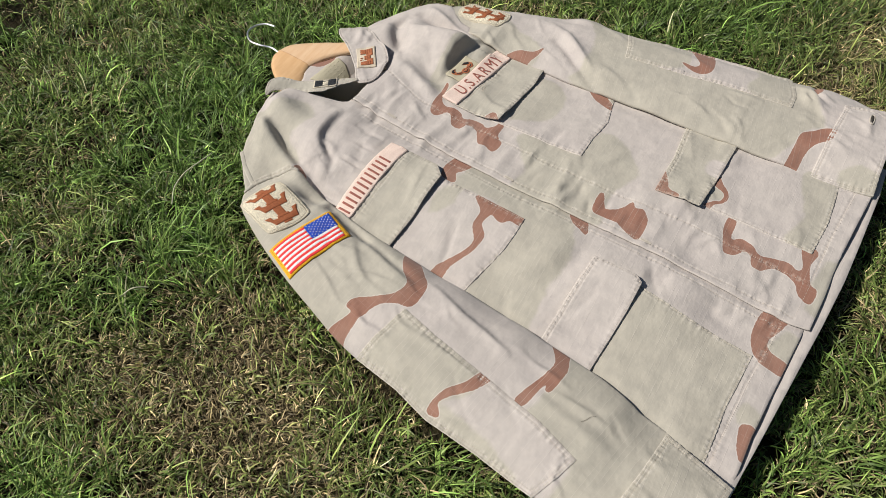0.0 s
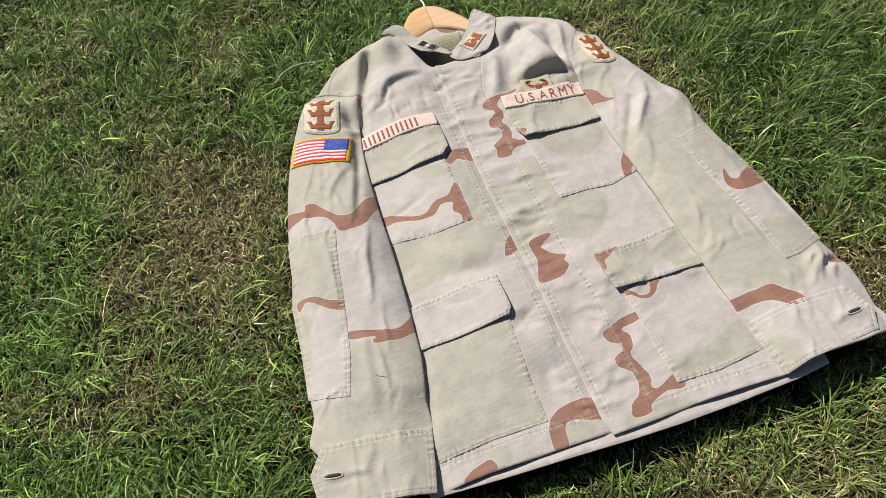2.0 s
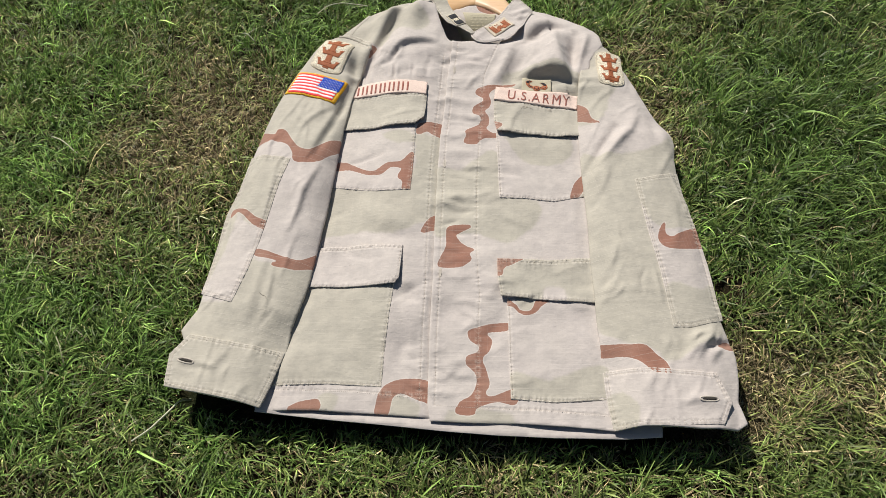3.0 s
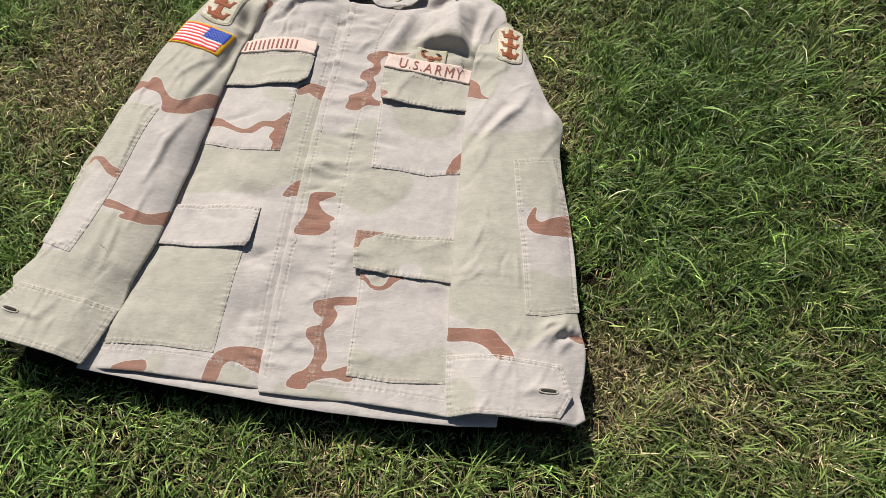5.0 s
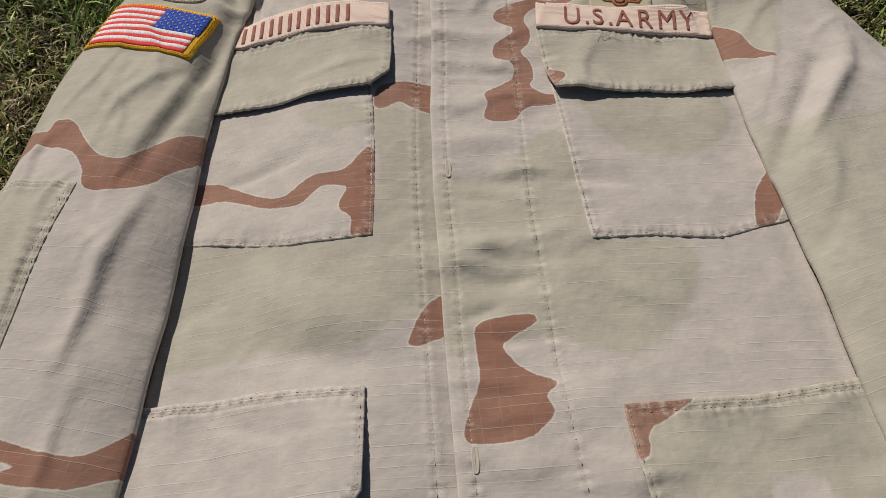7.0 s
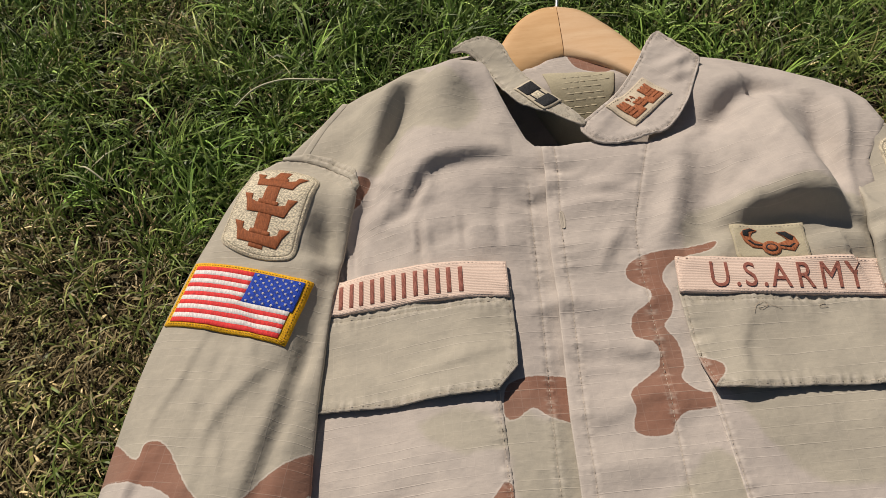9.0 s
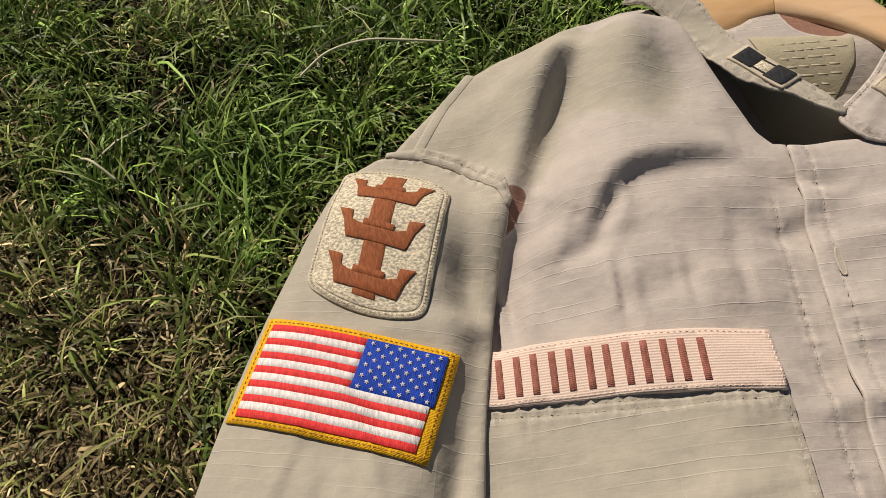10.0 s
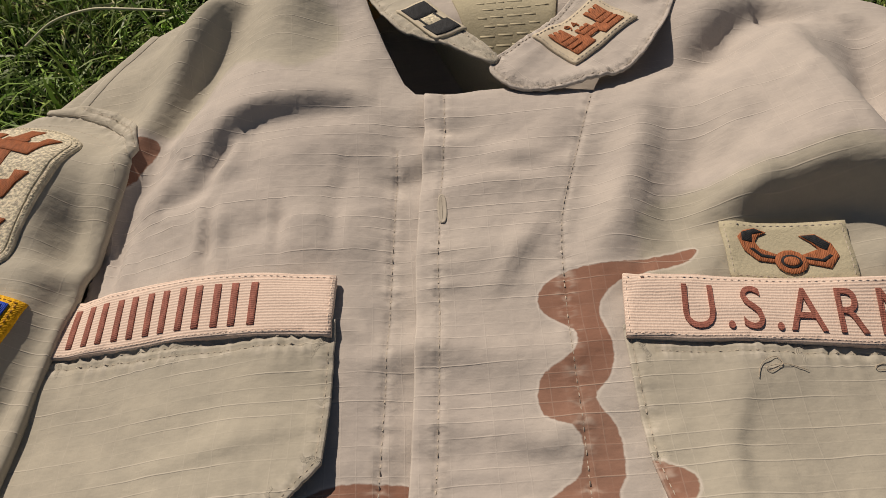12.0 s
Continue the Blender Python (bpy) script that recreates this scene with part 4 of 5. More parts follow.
back = panel("back_panel", [(-0.240, 0.016), (-0.151, 0.007), (-0.052, -0.002), (0.011, -0.008), (0.081, -0.013), (0.152, -0.015), (0.240, -0.016), (0.288, -0.013), (0.292, 0.030), (0.262, 0.200), (0.262, 0.600), (0.235, 0.700), (0.130, 0.745), (0.030, 0.770), (-0.120, 0.750), (-0.185, 0.690), (-0.205, 0.500), (-0.232, 0.200)],
             back_z, CAMO, jacket, "paler inside of the back hem", step=0.006, drop=0.002,
             green=[])
front_left = panel("front_panel", [(-0.235, 0.017), (-0.164, 0.018), (-0.092, 0.014), (0.010, 0.008), (0.012, 0.300), (0.022, 0.600), (0.014, 0.683), (0.007, 0.683), (0.001, 0.691), (-0.007, 0.714), (-0.014, 0.738), (-0.021, 0.768), (-0.030, 0.797), (-0.049, 0.795), (-0.074, 0.789), (-0.098, 0.777), (-0.124, 0.770), (-0.145, 0.760), (-0.163, 0.744), (-0.180, 0.727), (-0.194, 0.711), (-0.176, 0.690), (-0.172, 0.640), (-0.195, 0.500), (-0.215, 0.300), (-0.230, 0.100)],
                   lambda x, y: body_z(x, y) - 0.003 * sst(-0.02, 0.0, x), CAMO, jacket, step=0.003, drop=0.0028, brown=BR_LEFT, green=GR_LEFT,
                   seams=[STITCH_L, [(-0.23, 0.047), (-0.11, 0.044), (-0.01, 0.035)]])
front_right = panel("front_panel", LEFT_LINE[::-1] + [(0.038, 0.681), (0.063, 0.680), (0.093, 0.674), (0.105, 0.700), (0.125, 0.735), (0.140, 0.764), (0.157, 0.767), (0.184, 0.757), (0.217, 0.740), (0.245, 0.723), (0.262, 0.709), (0.270, 0.696), (0.274, 0.672), (0.250, 0.640), (0.245, 0.600), (0.240, 0.400), (0.245, 0.200), (0.240, 0.000)] + [(0.230, -0.007), (0.168, -0.002), (0.105, 0.002), (0.048, 0.002)],
                    raised(body_z, 0.0022), CAMO, jacket, step=0.003, drop=0.0026, brown=BR_RIGHT, green=GR_RIGHT,
                    seams=[STITCH_R, STITCH_P, [(0.055, 0.022), (0.13, 0.020), (0.23, 0.013)]])
stitching([open_curve(STITCH_L), [(-0.225, 0.046), (-0.11, 0.042), (-0.015, 0.033)]], lambda x, y: body_z(x, y) - 0.003 * sst(-0.02, 0.0, x), front_left)
stitching([open_curve(STITCH_R), open_curve(STITCH_P), [(0.0, 0.024), (0.06, 0.021), (0.13, 0.019), (0.23, 0.011)]], raised(body_z, 0.0022), front_right)


def buttonhole(parent, height, c, way, long=0.016, wide=0.0022, label="thread-bound buttonhole", gap=False, core=0.55):
    """A bound slit: a raised thread ring; gap adds a dark panel for the shade inside."""
    d = np.array(way, float) / math.hypot(*way)
    n = np.array([-d[1], d[0]])
    verts, faces, m = [], [], 20
    for i in range(m):
        a = 2 * math.pi * i / m
        u, v = math.cos(a) * long / 2, math.copysign(abs(math.sin(a)) ** 0.7, math.sin(a)) * wide
        for f, up in ((1.25, 0.0), (1.0, 0.0006), (0.75, 0.0003), (core, -0.0006 if core > 0.3 else 0.0004)):
            p = np.array(c) + d * u * (0.8 + 0.2 * f) + n * v * f
            verts.append((*p, float(height(p[:1], p[1:2])[0]) + up))
    for i in range(m):
        for r in range(3):
            a, b = 4 * i + r, 4 * ((i + 1) % m) + r
            faces.append((a, b, b + 1, a + 1))
    ring = mesh_object("buttonhole", verts, faces, BOUND, parent, label)
    if gap:
        eye = [tuple(np.array(c) + d * math.cos(t) * long * 0.40 + n * math.sin(t) * wide * 0.62 * (1 + 0.3 * math.cos(t))) for t in np.linspace(0, 6.0, 14)]
        panel("slit", eye, raised(height, 0.0002), SLIT_SHADE, ring, "slit coloured dark for the shade inside it", step=0.002, drop=0.0002, flare=0.0)
    return ring


for hy in (0.612, 0.412, 0.215):
    hx = float(np.interp(hy, [p[1] for p in LEFT_LINE[::-1]], [p[0] for p in LEFT_LINE[::-1]])) + 0.010
    buttonhole(front_right, raised(body_z, 0.0024), (hx, hy), (0.02, 1), 0.014, 0.0017, core=0.05)


def pocket(bag, flap, brown=(), green=(), fbrown=(), fgreen=(), lift=0.004, corner=(0, 0), label="", flabel="", z0=0.0022, tuck=0.0):
    """A patch pocket with its flap, which stands off a little along its lower edge."""
    h = raised(body_z, z0 + 0.0012, lambda x, y: 0.0006 * ripple(x, y, 160, 31))
    bg = panel("pocket", bag, h, CAMO, jacket, label, step=0.0024, drop=0.0032, brown=brown, green=green, seams=[list(inset(bag, 0.004)) + [inset(bag, 0.004)[0]]])
    ins = inset(bag, 0.003)
    stitching([np.vstack([ins, ins[:1]])], h, bg)
    top, bottom = max(p[1] for p in flap), min(p[1] for p in flap)
    flap = [(x, y + (tuck if y > bottom + 0.75 * (top - bottom) else 0.0)) for x, y in flap]

    def stand(x, y):
        k = np.clip((top - y) / (top - bottom), 0, 1)
        near = np.exp(-(((x - corner[0]) / 0.030) ** 2 + ((y - corner[1]) / 0.030) ** 2))
        return 0.0010 + k * k * lift * (1 + 0.25 * np.sin(x * 70)) + 0.0030 * near + 0.0006 * ripple(x, y, 150, 33) + 0.0011 * ripple(x, y, 75, 34)
    fh = raised(body_z, z0 + 0.0024, stand)
    fi = inset(flap, 0.0035)
    fi = np.vstack([fi, fi[:1]])
    second = inset(flap, 0.0105 + tuck)
    second = np.array([p for p in second if p[1] > bottom + 0.55 * (top - bottom)] + [])
    second = second[np.argsort(second[:, 0])]
    rows = [fi, second]
    if tuck:
        third = np.array([p for p in inset(flap, 0.0035 + tuck) if p[1] > bottom + 0.55 * (top - bottom)])
        rows.append(third[np.argsort(third[:, 0])])
    fl = panel("flap", flap, fh, CAMO, bg, flabel, step=0.0020, drop=0.0024, brown=fbrown, green=fgreen, seams=rows)
    stitching(rows, fh, fl)
    return bg, fl


pocket([(-0.046, 0.535), (-0.045, 0.436), (-0.046, 0.396), (-0.048, 0.360), (-0.075, 0.359), (-0.100, 0.361), (-0.133, 0.370), (-0.178, 0.379), (-0.175, 0.547)],
       [(-0.178, 0.560), (-0.153, 0.560), (-0.093, 0.553), (-0.029, 0.550), (-0.030, 0.526), (-0.032, 0.503), (-0.046, 0.488), (-0.075, 0.489), (-0.112, 0.489), (-0.160, 0.494), (-0.181, 0.494)],
       BR_POCKET_L, GR_POCKET_L, [], ALL_OVER, 0.0034, (-0.035, 0.500), "tan chest pocket with a brown branching stripe", "pale green buttoned flap, lifted at its corner", 0.0, 0.010)
chest_r, flap_r = pocket([(0.086, 0.519), (0.086, 0.483), (0.088, 0.398), (0.089, 0.347), (0.127, 0.348), (0.171, 0.344), (0.244, 0.362), (0.232, 0.520)],
       [(0.083, 0.539), (0.147, 0.534), (0.226, 0.530), (0.241, 0.475), (0.188, 0.470), (0.150, 0.473), (0.112, 0.473), (0.087, 0.476), (0.083, 0.498)],
       BR_POCKET_R, GR_POCKET_R, BR_FLAP_R, ALL_OVER, 0.0030, (0.088, 0.477), "tan chest pocket with pale green fields", "pale green flap with a small brown mark", tuck=0.010)
pocket([(-0.062, 0.231), (-0.064, 0.187), (-0.068, 0.148), (-0.072, 0.093), (-0.073, 0.049), (-0.146, 0.053), (-0.237, 0.050), (-0.226, 0.242)],
       [(-0.205, 0.264), (-0.177, 0.265), (-0.121, 0.263), (-0.054, 0.259), (-0.055, 0.226), (-0.056, 0.203), (-0.062, 0.194), (-0.102, 0.194), (-0.181, 0.199), (-0.209, 0.199)],
       [], ALL_OVER, [], [], 0.0012, (-0.058, 0.200), "large pale green bellows pocket", "pinkish tan flap with a cut corner", 0.0)
pocket([(0.095, 0.216), (0.097, 0.177), (0.098, 0.135), (0.098, 0.090), (0.099, 0.033), (0.157, 0.029), (0.244, 0.035), (0.249, 0.229)],
       [(0.084, 0.237), (0.153, 0.238), (0.241, 0.247), (0.229, 0.172), (0.151, 0.174), (0.088, 0.178), (0.084, 0.207)],
       BR_LPOCK_R, GR_LPOCK_R, BR_LFLAP_R, GR_LFLAP_R, 0.0009, (0.089, 0.180), "large tan bellows pocket with a brown loop mark", "pale green flap with a brown corner")

# sleeves
sleeve_l = panel("sleeve", closed_curve(SL_OUT + SL_IN[::-1][:-1] + SL_HEAD[::-1][:-1], 3), sleeve_left_z, CAMO, jacket, "sleeve with two sewn shoulder patches", step=0.0024, drop=0.017,
                 brown=BR_SLEEVE_L, green=GR_SLEEVE_L, seams=[SL_HEAD], turn=-0.2, flare=0.0008, worn=0.0, under=0.009)
sleeve_r = panel("sleeve", closed_curve(SR_OUT + SR_IN[::-1][:-1] + SR_HEAD[1:-1], 3), sleeve_right_z, CAMO, jacket, "sleeve with one sewn shoulder patch", step=0.0024, drop=0.015,
                 brown=BR_SLEEVE_R, green=GR_SLEEVE_R, seams=[SR_HEAD], turn=0.18, flare=0.0008, worn=0.0, under=0.009)

elbow_l = [(-0.313, 0.438), (-0.280, 0.425), (-0.240, 0.415), (-0.251, 0.367), (-0.263, 0.290), (-0.276, 0.219), (-0.292, 0.166), (-0.316, 0.174), (-0.345, 0.188), (-0.337, 0.260), (-0.333, 0.326), (-0.321, 0.375)]
elbow_r = [(0.295, 0.375), (0.328, 0.384), (0.365, 0.398), (0.368, 0.353), (0.377, 0.297), (0.384, 0.235), (0.387, 0.178), (0.390, 0.147), (0.345, 0.132), (0.319, 0.131), (0.312, 0.217), (0.303, 0.287)]
for outline, h, par, br, gr in ((elbow_l, sleeve_left_z, sleeve_l, BR_ELBOW_L, GR_ELBOW_L), (elbow_r, sleeve_right_z, sleeve_r, BR_ELBOW_R, GR_ELBOW_R)):
    eh = raised(h, 0.0010)
    row = inset(outline, 0.003)
    row2 = inset(outline, 0.0095)
    part_ = panel("elbow_patch", outline, eh, CAMO, par, "double cloth elbow patch with stitched border", step=0.0027, drop=0.0014, brown=br, green=gr, gather=0.0008, seams=[np.vstack([row, row[:1]]), np.vstack([row2, row2[:1]])], turn=-0.2 if par is sleeve_l else 0.2)
    stitching([np.vstack([row, row[:1]]), np.vstack([row2, row2[:1]])], eh, part_)

cuff_l = [(-0.343, 0.119), (-0.366, 0.090), (-0.364, 0.045), (-0.327, 0.037), (-0.277, 0.027), (-0.231, 0.017), (-0.222, 0.048), (-0.2095, 0.096), (-0.240, 0.100), (-0.274, 0.105), (-0.310, 0.112)]
cuff_r = [(0.221, 0.071), (0.286, 0.072), (0.356, 0.067), (0.365, 0.068), (0.378, 0.028), (0.363, -0.001), (0.316, -0.003), (0.259, -0.004), (0.228, -0.008), (0.224, 0.020), (0.222, 0.045)]


for outline, par, gr, slit in ((cuff_l, sleeve_l, ALL_OVER, ((-0.340, 0.079), (1, -0.22))), (cuff_r, sleeve_r, curves([(0.22, 0.03), (0.24, 0.04), (0.26, 0.02), (0.25, -0.02), (0.22, -0.02)]), ((0.348, 0.030), (1, 0.05)))):
    row = inset(outline, 0.0035)
    row = np.vstack([row, row[:1]])
    row2 = inset(outline, 0.010)
    row2 = np.vstack([row2, row2[:1]])
    cf = panel("cuff", outline, cuff_z, CAMO, par, "tabbed cuff with a buttonhole", step=0.0027, drop=0.0035, green=gr, seams=[row, row2])
    stitching([row, row2], cuff_z, cf)
    buttonhole(par, raised(cuff_z, 0.0005), *slit, 0.025, 0.0032, gap=True)
    mid = np.mean(outline, 0)
    panel("cuff_lining", [tuple(mid + (np.array(p) - mid) * 0.94 + np.array((0.002, 0.003))) for p in outline], lambda x, y: cuff_z(x, y) * 0 + 0.006, LINING, par, "shaded under side of the cuff", step=0.006, drop=0.004)

# shoulder seams with their double stitching
stitching([open_curve(SL_HEAD), open_curve([(x - 0.006, y - 0.008) for x, y in SL_HEAD])], raised(sleeve_left_z, 0.0004), sleeve_l)
stitching([open_curve(SR_HEAD), open_curve([(x + 0.008, y - 0.004) for x, y in SR_HEAD])], raised(sleeve_right_z, 0.0004), sleeve_r)
WELT_ROW = [(x + 0.0022, y + 0.0045) for x, y in SL_HEAD[1:]]
welt_l = panel("shoulder_welt", SL_HEAD + [(x + 0.004 * k, y + 0.008 * k) for (x, y), k in zip(SL_HEAD[::-1], (0.7, 1, 1, 1, 0.8, 0.25))], raised(front_z, 0.0016), CAMO, jacket, step=0.0025, drop=0.0024, green=ALL_OVER, seams=[WELT_ROW], flare=0.0003)
stitching([open_curve(WELT_ROW)], front_z, welt_l)
top_seam = panel("shoulder_seam", [(-0.145, 0.764), (-0.1624, 0.744), (-0.180, 0.7145), (-0.176, 0.712), (-0.158, 0.742), (-0.141, 0.762)], raised(front_z, 0.0004), CAMO, jacket, step=0.0022, drop=0.0008, green=ALL_OVER)
welt_r = panel("shoulder_welt", SR_HEAD + [(x - 0.006, y + 0.006) for x, y in SR_HEAD[::-1]], raised(front_z, 0.0016), CAMO, jacket, step=0.0025, drop=0.0018)


# ---- collar ----
def collar_left_z(x, y):
    fall = 0.038 - 0.004 * sst(0.70, 0.76, y - 0.3 * x) + 0.006 * sst(0.772, 0.80, y)
    across_ = (x - 0.012) * 0.86 + (y - 0.745) * 0.51
    fall = fall - 0.003 * sst(0.004, 0.016, across_) + 0.002 * sst(-0.004, -0.016, across_)
    return fall + 0.0009 * ripple(x, y, 120, 51) + crumple(x, y, 54, 12, (-0.04, 0.05, 0.69, 0.80), -1.1, 0.03, 0.0018, 0.007, 0.0035)


def collar_right_z(x, y):
    leaf = 0.036 - 0.003 * sst(0.69, 0.75, y) + 0.004 * sst(0.755, 0.785, y) + 0.0016 * np.sin(90 * x + 40 * y) + 0.0008 * ripple(x, y, 120, 52)
    free = (x - 0.110) * 0.80 - (y - 0.695) * 0.55
    leaf = np.maximum(leaf, front_z(x, y) + 0.004) + 0.006 * sst(0.004, 0.016, free) * (0.6 + 0.4 * np.sin(y * 170 + 1.0)) + blob(x, y, (0.094, 0.680), 0.016, 0.007, 0.004)
    leaf = leaf + fold(x, y, [(0.118, 0.748), (0.130, 0.752), (0.146, 0.760)], 0.009, 0.005, 0.004) + fold(x, y, [(0.122, 0.736), (0.134, 0.738), (0.146, 0.742)], 0.008, 0.004, 0.003)
    return leaf + crumple(x, y, 53, 14, (0.06, 0.145, 0.68, 0.79), 0.7, 0.03, 0.0015, 0.007, 0.0035)


collar_l_line = closed_curve([(-0.048, 0.793), (-0.036, 0.803), (-0.024, 0.808), (-0.012, 0.807), (-0.004, 0.800), (0.001, 0.784), (0.008, 0.768), (0.018, 0.752), (0.034, 0.724), (0.042, 0.713), (0.049, 0.701), (0.046, 0.695), (0.035, 0.704), (0.023, 0.712), (0.011, 0.718), (-0.001, 0.730), (-0.010, 0.747), (-0.020, 0.769), (-0.026, 0.783), (-0.036, 0.792)], 3)
collar_r_line = closed_curve([(0.113, 0.774), (0.120, 0.785), (0.128, 0.791), (0.133, 0.786), (0.143, 0.773), (0.1545, 0.758), (0.1545, 0.754), (0.150, 0.744), (0.143, 0.730), (0.136, 0.716), (0.128, 0.702), (0.117, 0.689), (0.106, 0.681), (0.094, 0.678), (0.081, 0.675), (0.070, 0.674), (0.059, 0.676), (0.051, 0.681), (0.045, 0.691), (0.048, 0.699), (0.060, 0.709), (0.068, 0.716), (0.076, 0.724), (0.085, 0.734), (0.095, 0.746), (0.105, 0.760)], 3)
collar_l = panel("collar_leaf", collar_l_line, collar_left_z, CAMO, jacket, "pale green collar leaf with a dark rank patch", step=0.0025, drop=0.0018, green=ALL_OVER, seams=[inset(collar_l_line, 0.004)], turn=0.9)
collar_r = panel("collar_leaf", collar_r_line, collar_right_z, CAMO, jacket, "tan collar leaf with a castle patch", step=0.0025, drop=0.0018, seams=[inset(collar_r_line, 0.004)], turn=-0.9)
stitching([inset(collar_l_line, 0.0035)], collar_left_z, collar_l)
stitching([inset(collar_r_line, 0.0035)], collar_right_z, collar_r)


def neck_z(x, y):
    return -0.026 + 0.042 * sst(0.695, 0.770, y) + 0.0007 * ripple(x, y, 90, 55)


neck = panel("neck_lining", closed_curve([(-0.020, 0.785), (0.020, 0.787), (0.040, 0.797), (0.053, 0.805), (0.062, 0.802), (0.084, 0.780), (0.112, 0.765), (0.112, 0.700), (0.060, 0.672), (0.000, 0.678), (-0.018, 0.720)], 3), neck_z, CAMO, jacket, "inside of the neck, pale with a brown corner",
             step=0.0035, drop=0.003, brown=curves([(0.055, 0.806), (0.085, 0.782), (0.095, 0.776), (0.080, 0.772), (0.058, 0.782)]))
under = panel("collar_stand", [(0.010, 0.680), (0.030, 0.683), (0.048, 0.688), (0.060, 0.688), (0.090, 0.680), (0.090, 0.672), (0.060, 0.676), (0.030, 0.677)], lambda x, y: 0.024 + 0 * x, CAMO, jacket, "brown-marked collar stand inside the neck", step=0.003, drop=0.002, brown=curves([(0.025, 0.70), (0.10, 0.70), (0.10, 0.66), (0.03, 0.66)]))



def collar_wall():
    """The standing part of the collar, from under the fold of the leaf down into the neck."""
    foot = open_curve([(-0.007, 0.797), (-0.002, 0.783), (0.005, 0.767), (0.015, 0.751), (0.031, 0.723), (0.040, 0.711), (0.049, 0.699), (0.062, 0.692), (0.080, 0.690)], 5)
    x, y = foot[:, 0], foot[:, 1]
    top, low, n = np.minimum(collar_left_z(x, y), 0.036) - 0.0015, neck_z(x, y) - 0.002, len(foot)
    verts = [(a, b, h * f + g * (1 - f)) for f in (1.0, 0.5, 0.0) for a, b, h, g in zip(x, y, top, low)]
    faces = [(r * n + i, r * n + i + 1, (r + 1) * n + i + 1, (r + 1) * n + i) for r in (0, 1) for i in range(n - 1)]
    return mesh_object("collar_wall", verts, faces, LINING, jacket, "khaki inside of the standing collar")


collar_wall()
label_line = [(0.029, 0.777), (0.050, 0.774), (0.066, 0.773), (0.089, 0.769), (0.086, 0.753), (0.072, 0.735), (0.060, 0.731), (0.041, 0.734), (0.036, 0.751)]
neck_label = panel("size_label", label_line, raised(neck_z, 0.0012), LABEL, jacket, "worn yellowed cloth size label", step=0.003, drop=0.001)
rnd = random.Random(4)
for r in range(7):
    x, y = 0.043 + 0.003 * (r % 2), 0.769 - r * 0.0048
    while x < 0.080 - 0.002 * r:
        w = rnd.uniform(0.003, 0.009)
        panel("print_bar", [(x, y), (x + w, y - 0.0006), (x + w, y - 0.0016), (x, y - 0.0010)], raised(neck_z, 0.00128), INK, neck_label, step=0.004, drop=0.00005, flare=0.0)
        x += w + rnd.uniform(0.0012, 0.0025)


# ---- tapes, patches and badges ----
class Spot:
    """A sewn-on patch's own flat frame: u to the right, v up, from 0 to 1, laid on a surface."""

    def __init__(self, origin, u, v, height):
        self.o, self.u, self.v, self.height = np.array(origin), np.array(u), np.array(v), height

    def line(self, pts):
        return [tuple(self.o + a * self.u + b * self.v) for a, b in pts]

    def piece(self, name, pts, up, mat, parent, label="", drop=0.0006, step=0.003):
        return panel(name, self.line(pts), raised(self.height, up), mat, parent, label, step=step, drop=drop, flare=0.0002)


def box(u0, v0, u1, v1):
    return [(u0, v0), (u1, v0), (u1, v1), (u0, v1)]


def lettering(spot, text, size, at, up, mat, parent, stretch=1.0, lean=0.0):
    """Embroidered letters, each its own mesh, laid on the patch."""
    pen = 0.0
    width, high = np.hypot(*spot.u), np.hypot(*spot.v)
    for ch in text:
        cu = bpy.data.curves.new("letter", "FONT")
        cu.body, cu.size, cu.extrude, cu.offset, cu.resolution_u = ch, size, 0.00028, 0.0, 4
        tmp = bpy.data.objects.new("letter", cu)
        me = bpy.data.meshes.new_from_object(tmp)
        bpy.data.objects.remove(tmp)
        xs = [v.co.x for v in me.vertices]
        wide = max(xs) if xs else size * 0.3
        for v in me.vertices:
            p = spot.o + spot.u * (at[0] + (pen + v.co.x * stretch) / width) + spot.v * (at[1] + v.co.y / high)
            h = float(spot.height(p[:1], p[1:2])[0]) + up + v.co.z
            v.co = (p[0], p[1], h)
        me.materials.clear()
        me.materials.append(mat)
        new("letter", me).parent = parent
        pen += wide * stretch + size * (0.13 if ch != "." else 0.10)


name_spot = Spot((-0.1725, 0.5655), (0.1425, -0.0125), (0.0010, 0.0275), raised(body_z, 0.0052))
name_tape = name_spot.piece("name_tape", box(0, 0, 1, 1), 0.0, WEB, jacket, "pink-tan webbing tape with brown bars", 0.0030)
for k in range(6):
    a = 0.152 + k * 0.1110
    for d in (0.0, 0.058):
        name_spot.piece("name_bar", [(a + d, 0.15), (a + d + 0.019, 0.15), (a + d + 0.019, 0.83), (a + d, 0.83)], 0.0006, LETTER, name_tape, step=0.004)
ti = name_spot.line([(0.004, 0.05), (0.992, 0.05), (0.992, 0.95), (0.004, 0.95), (0.004, 0.05)])
TAPE_THREAD = plain_material("pink_tan_thread", (0.88, 0.72, 0.62), 0.8)
stitching([ti], name_spot.height, name_tape, TAPE_THREAD, gather=0)
army_spot = Spot((0.083, 0.5435), (0.129, -0.0125), (0.0035, 0.0270), raised(body_z, 0.0074))
army_tape = army_spot.piece("branch_tape", box(0, 0, 1.06, 1), 0.0, WEB, jacket, "pink-tan webbing tape lettered in brown thread", 0.0030)
lettering(army_spot, "U.S.ARMY", 0.0265, (0.160, 0.16), 0.0006, LETTER, army_tape, 0.77)
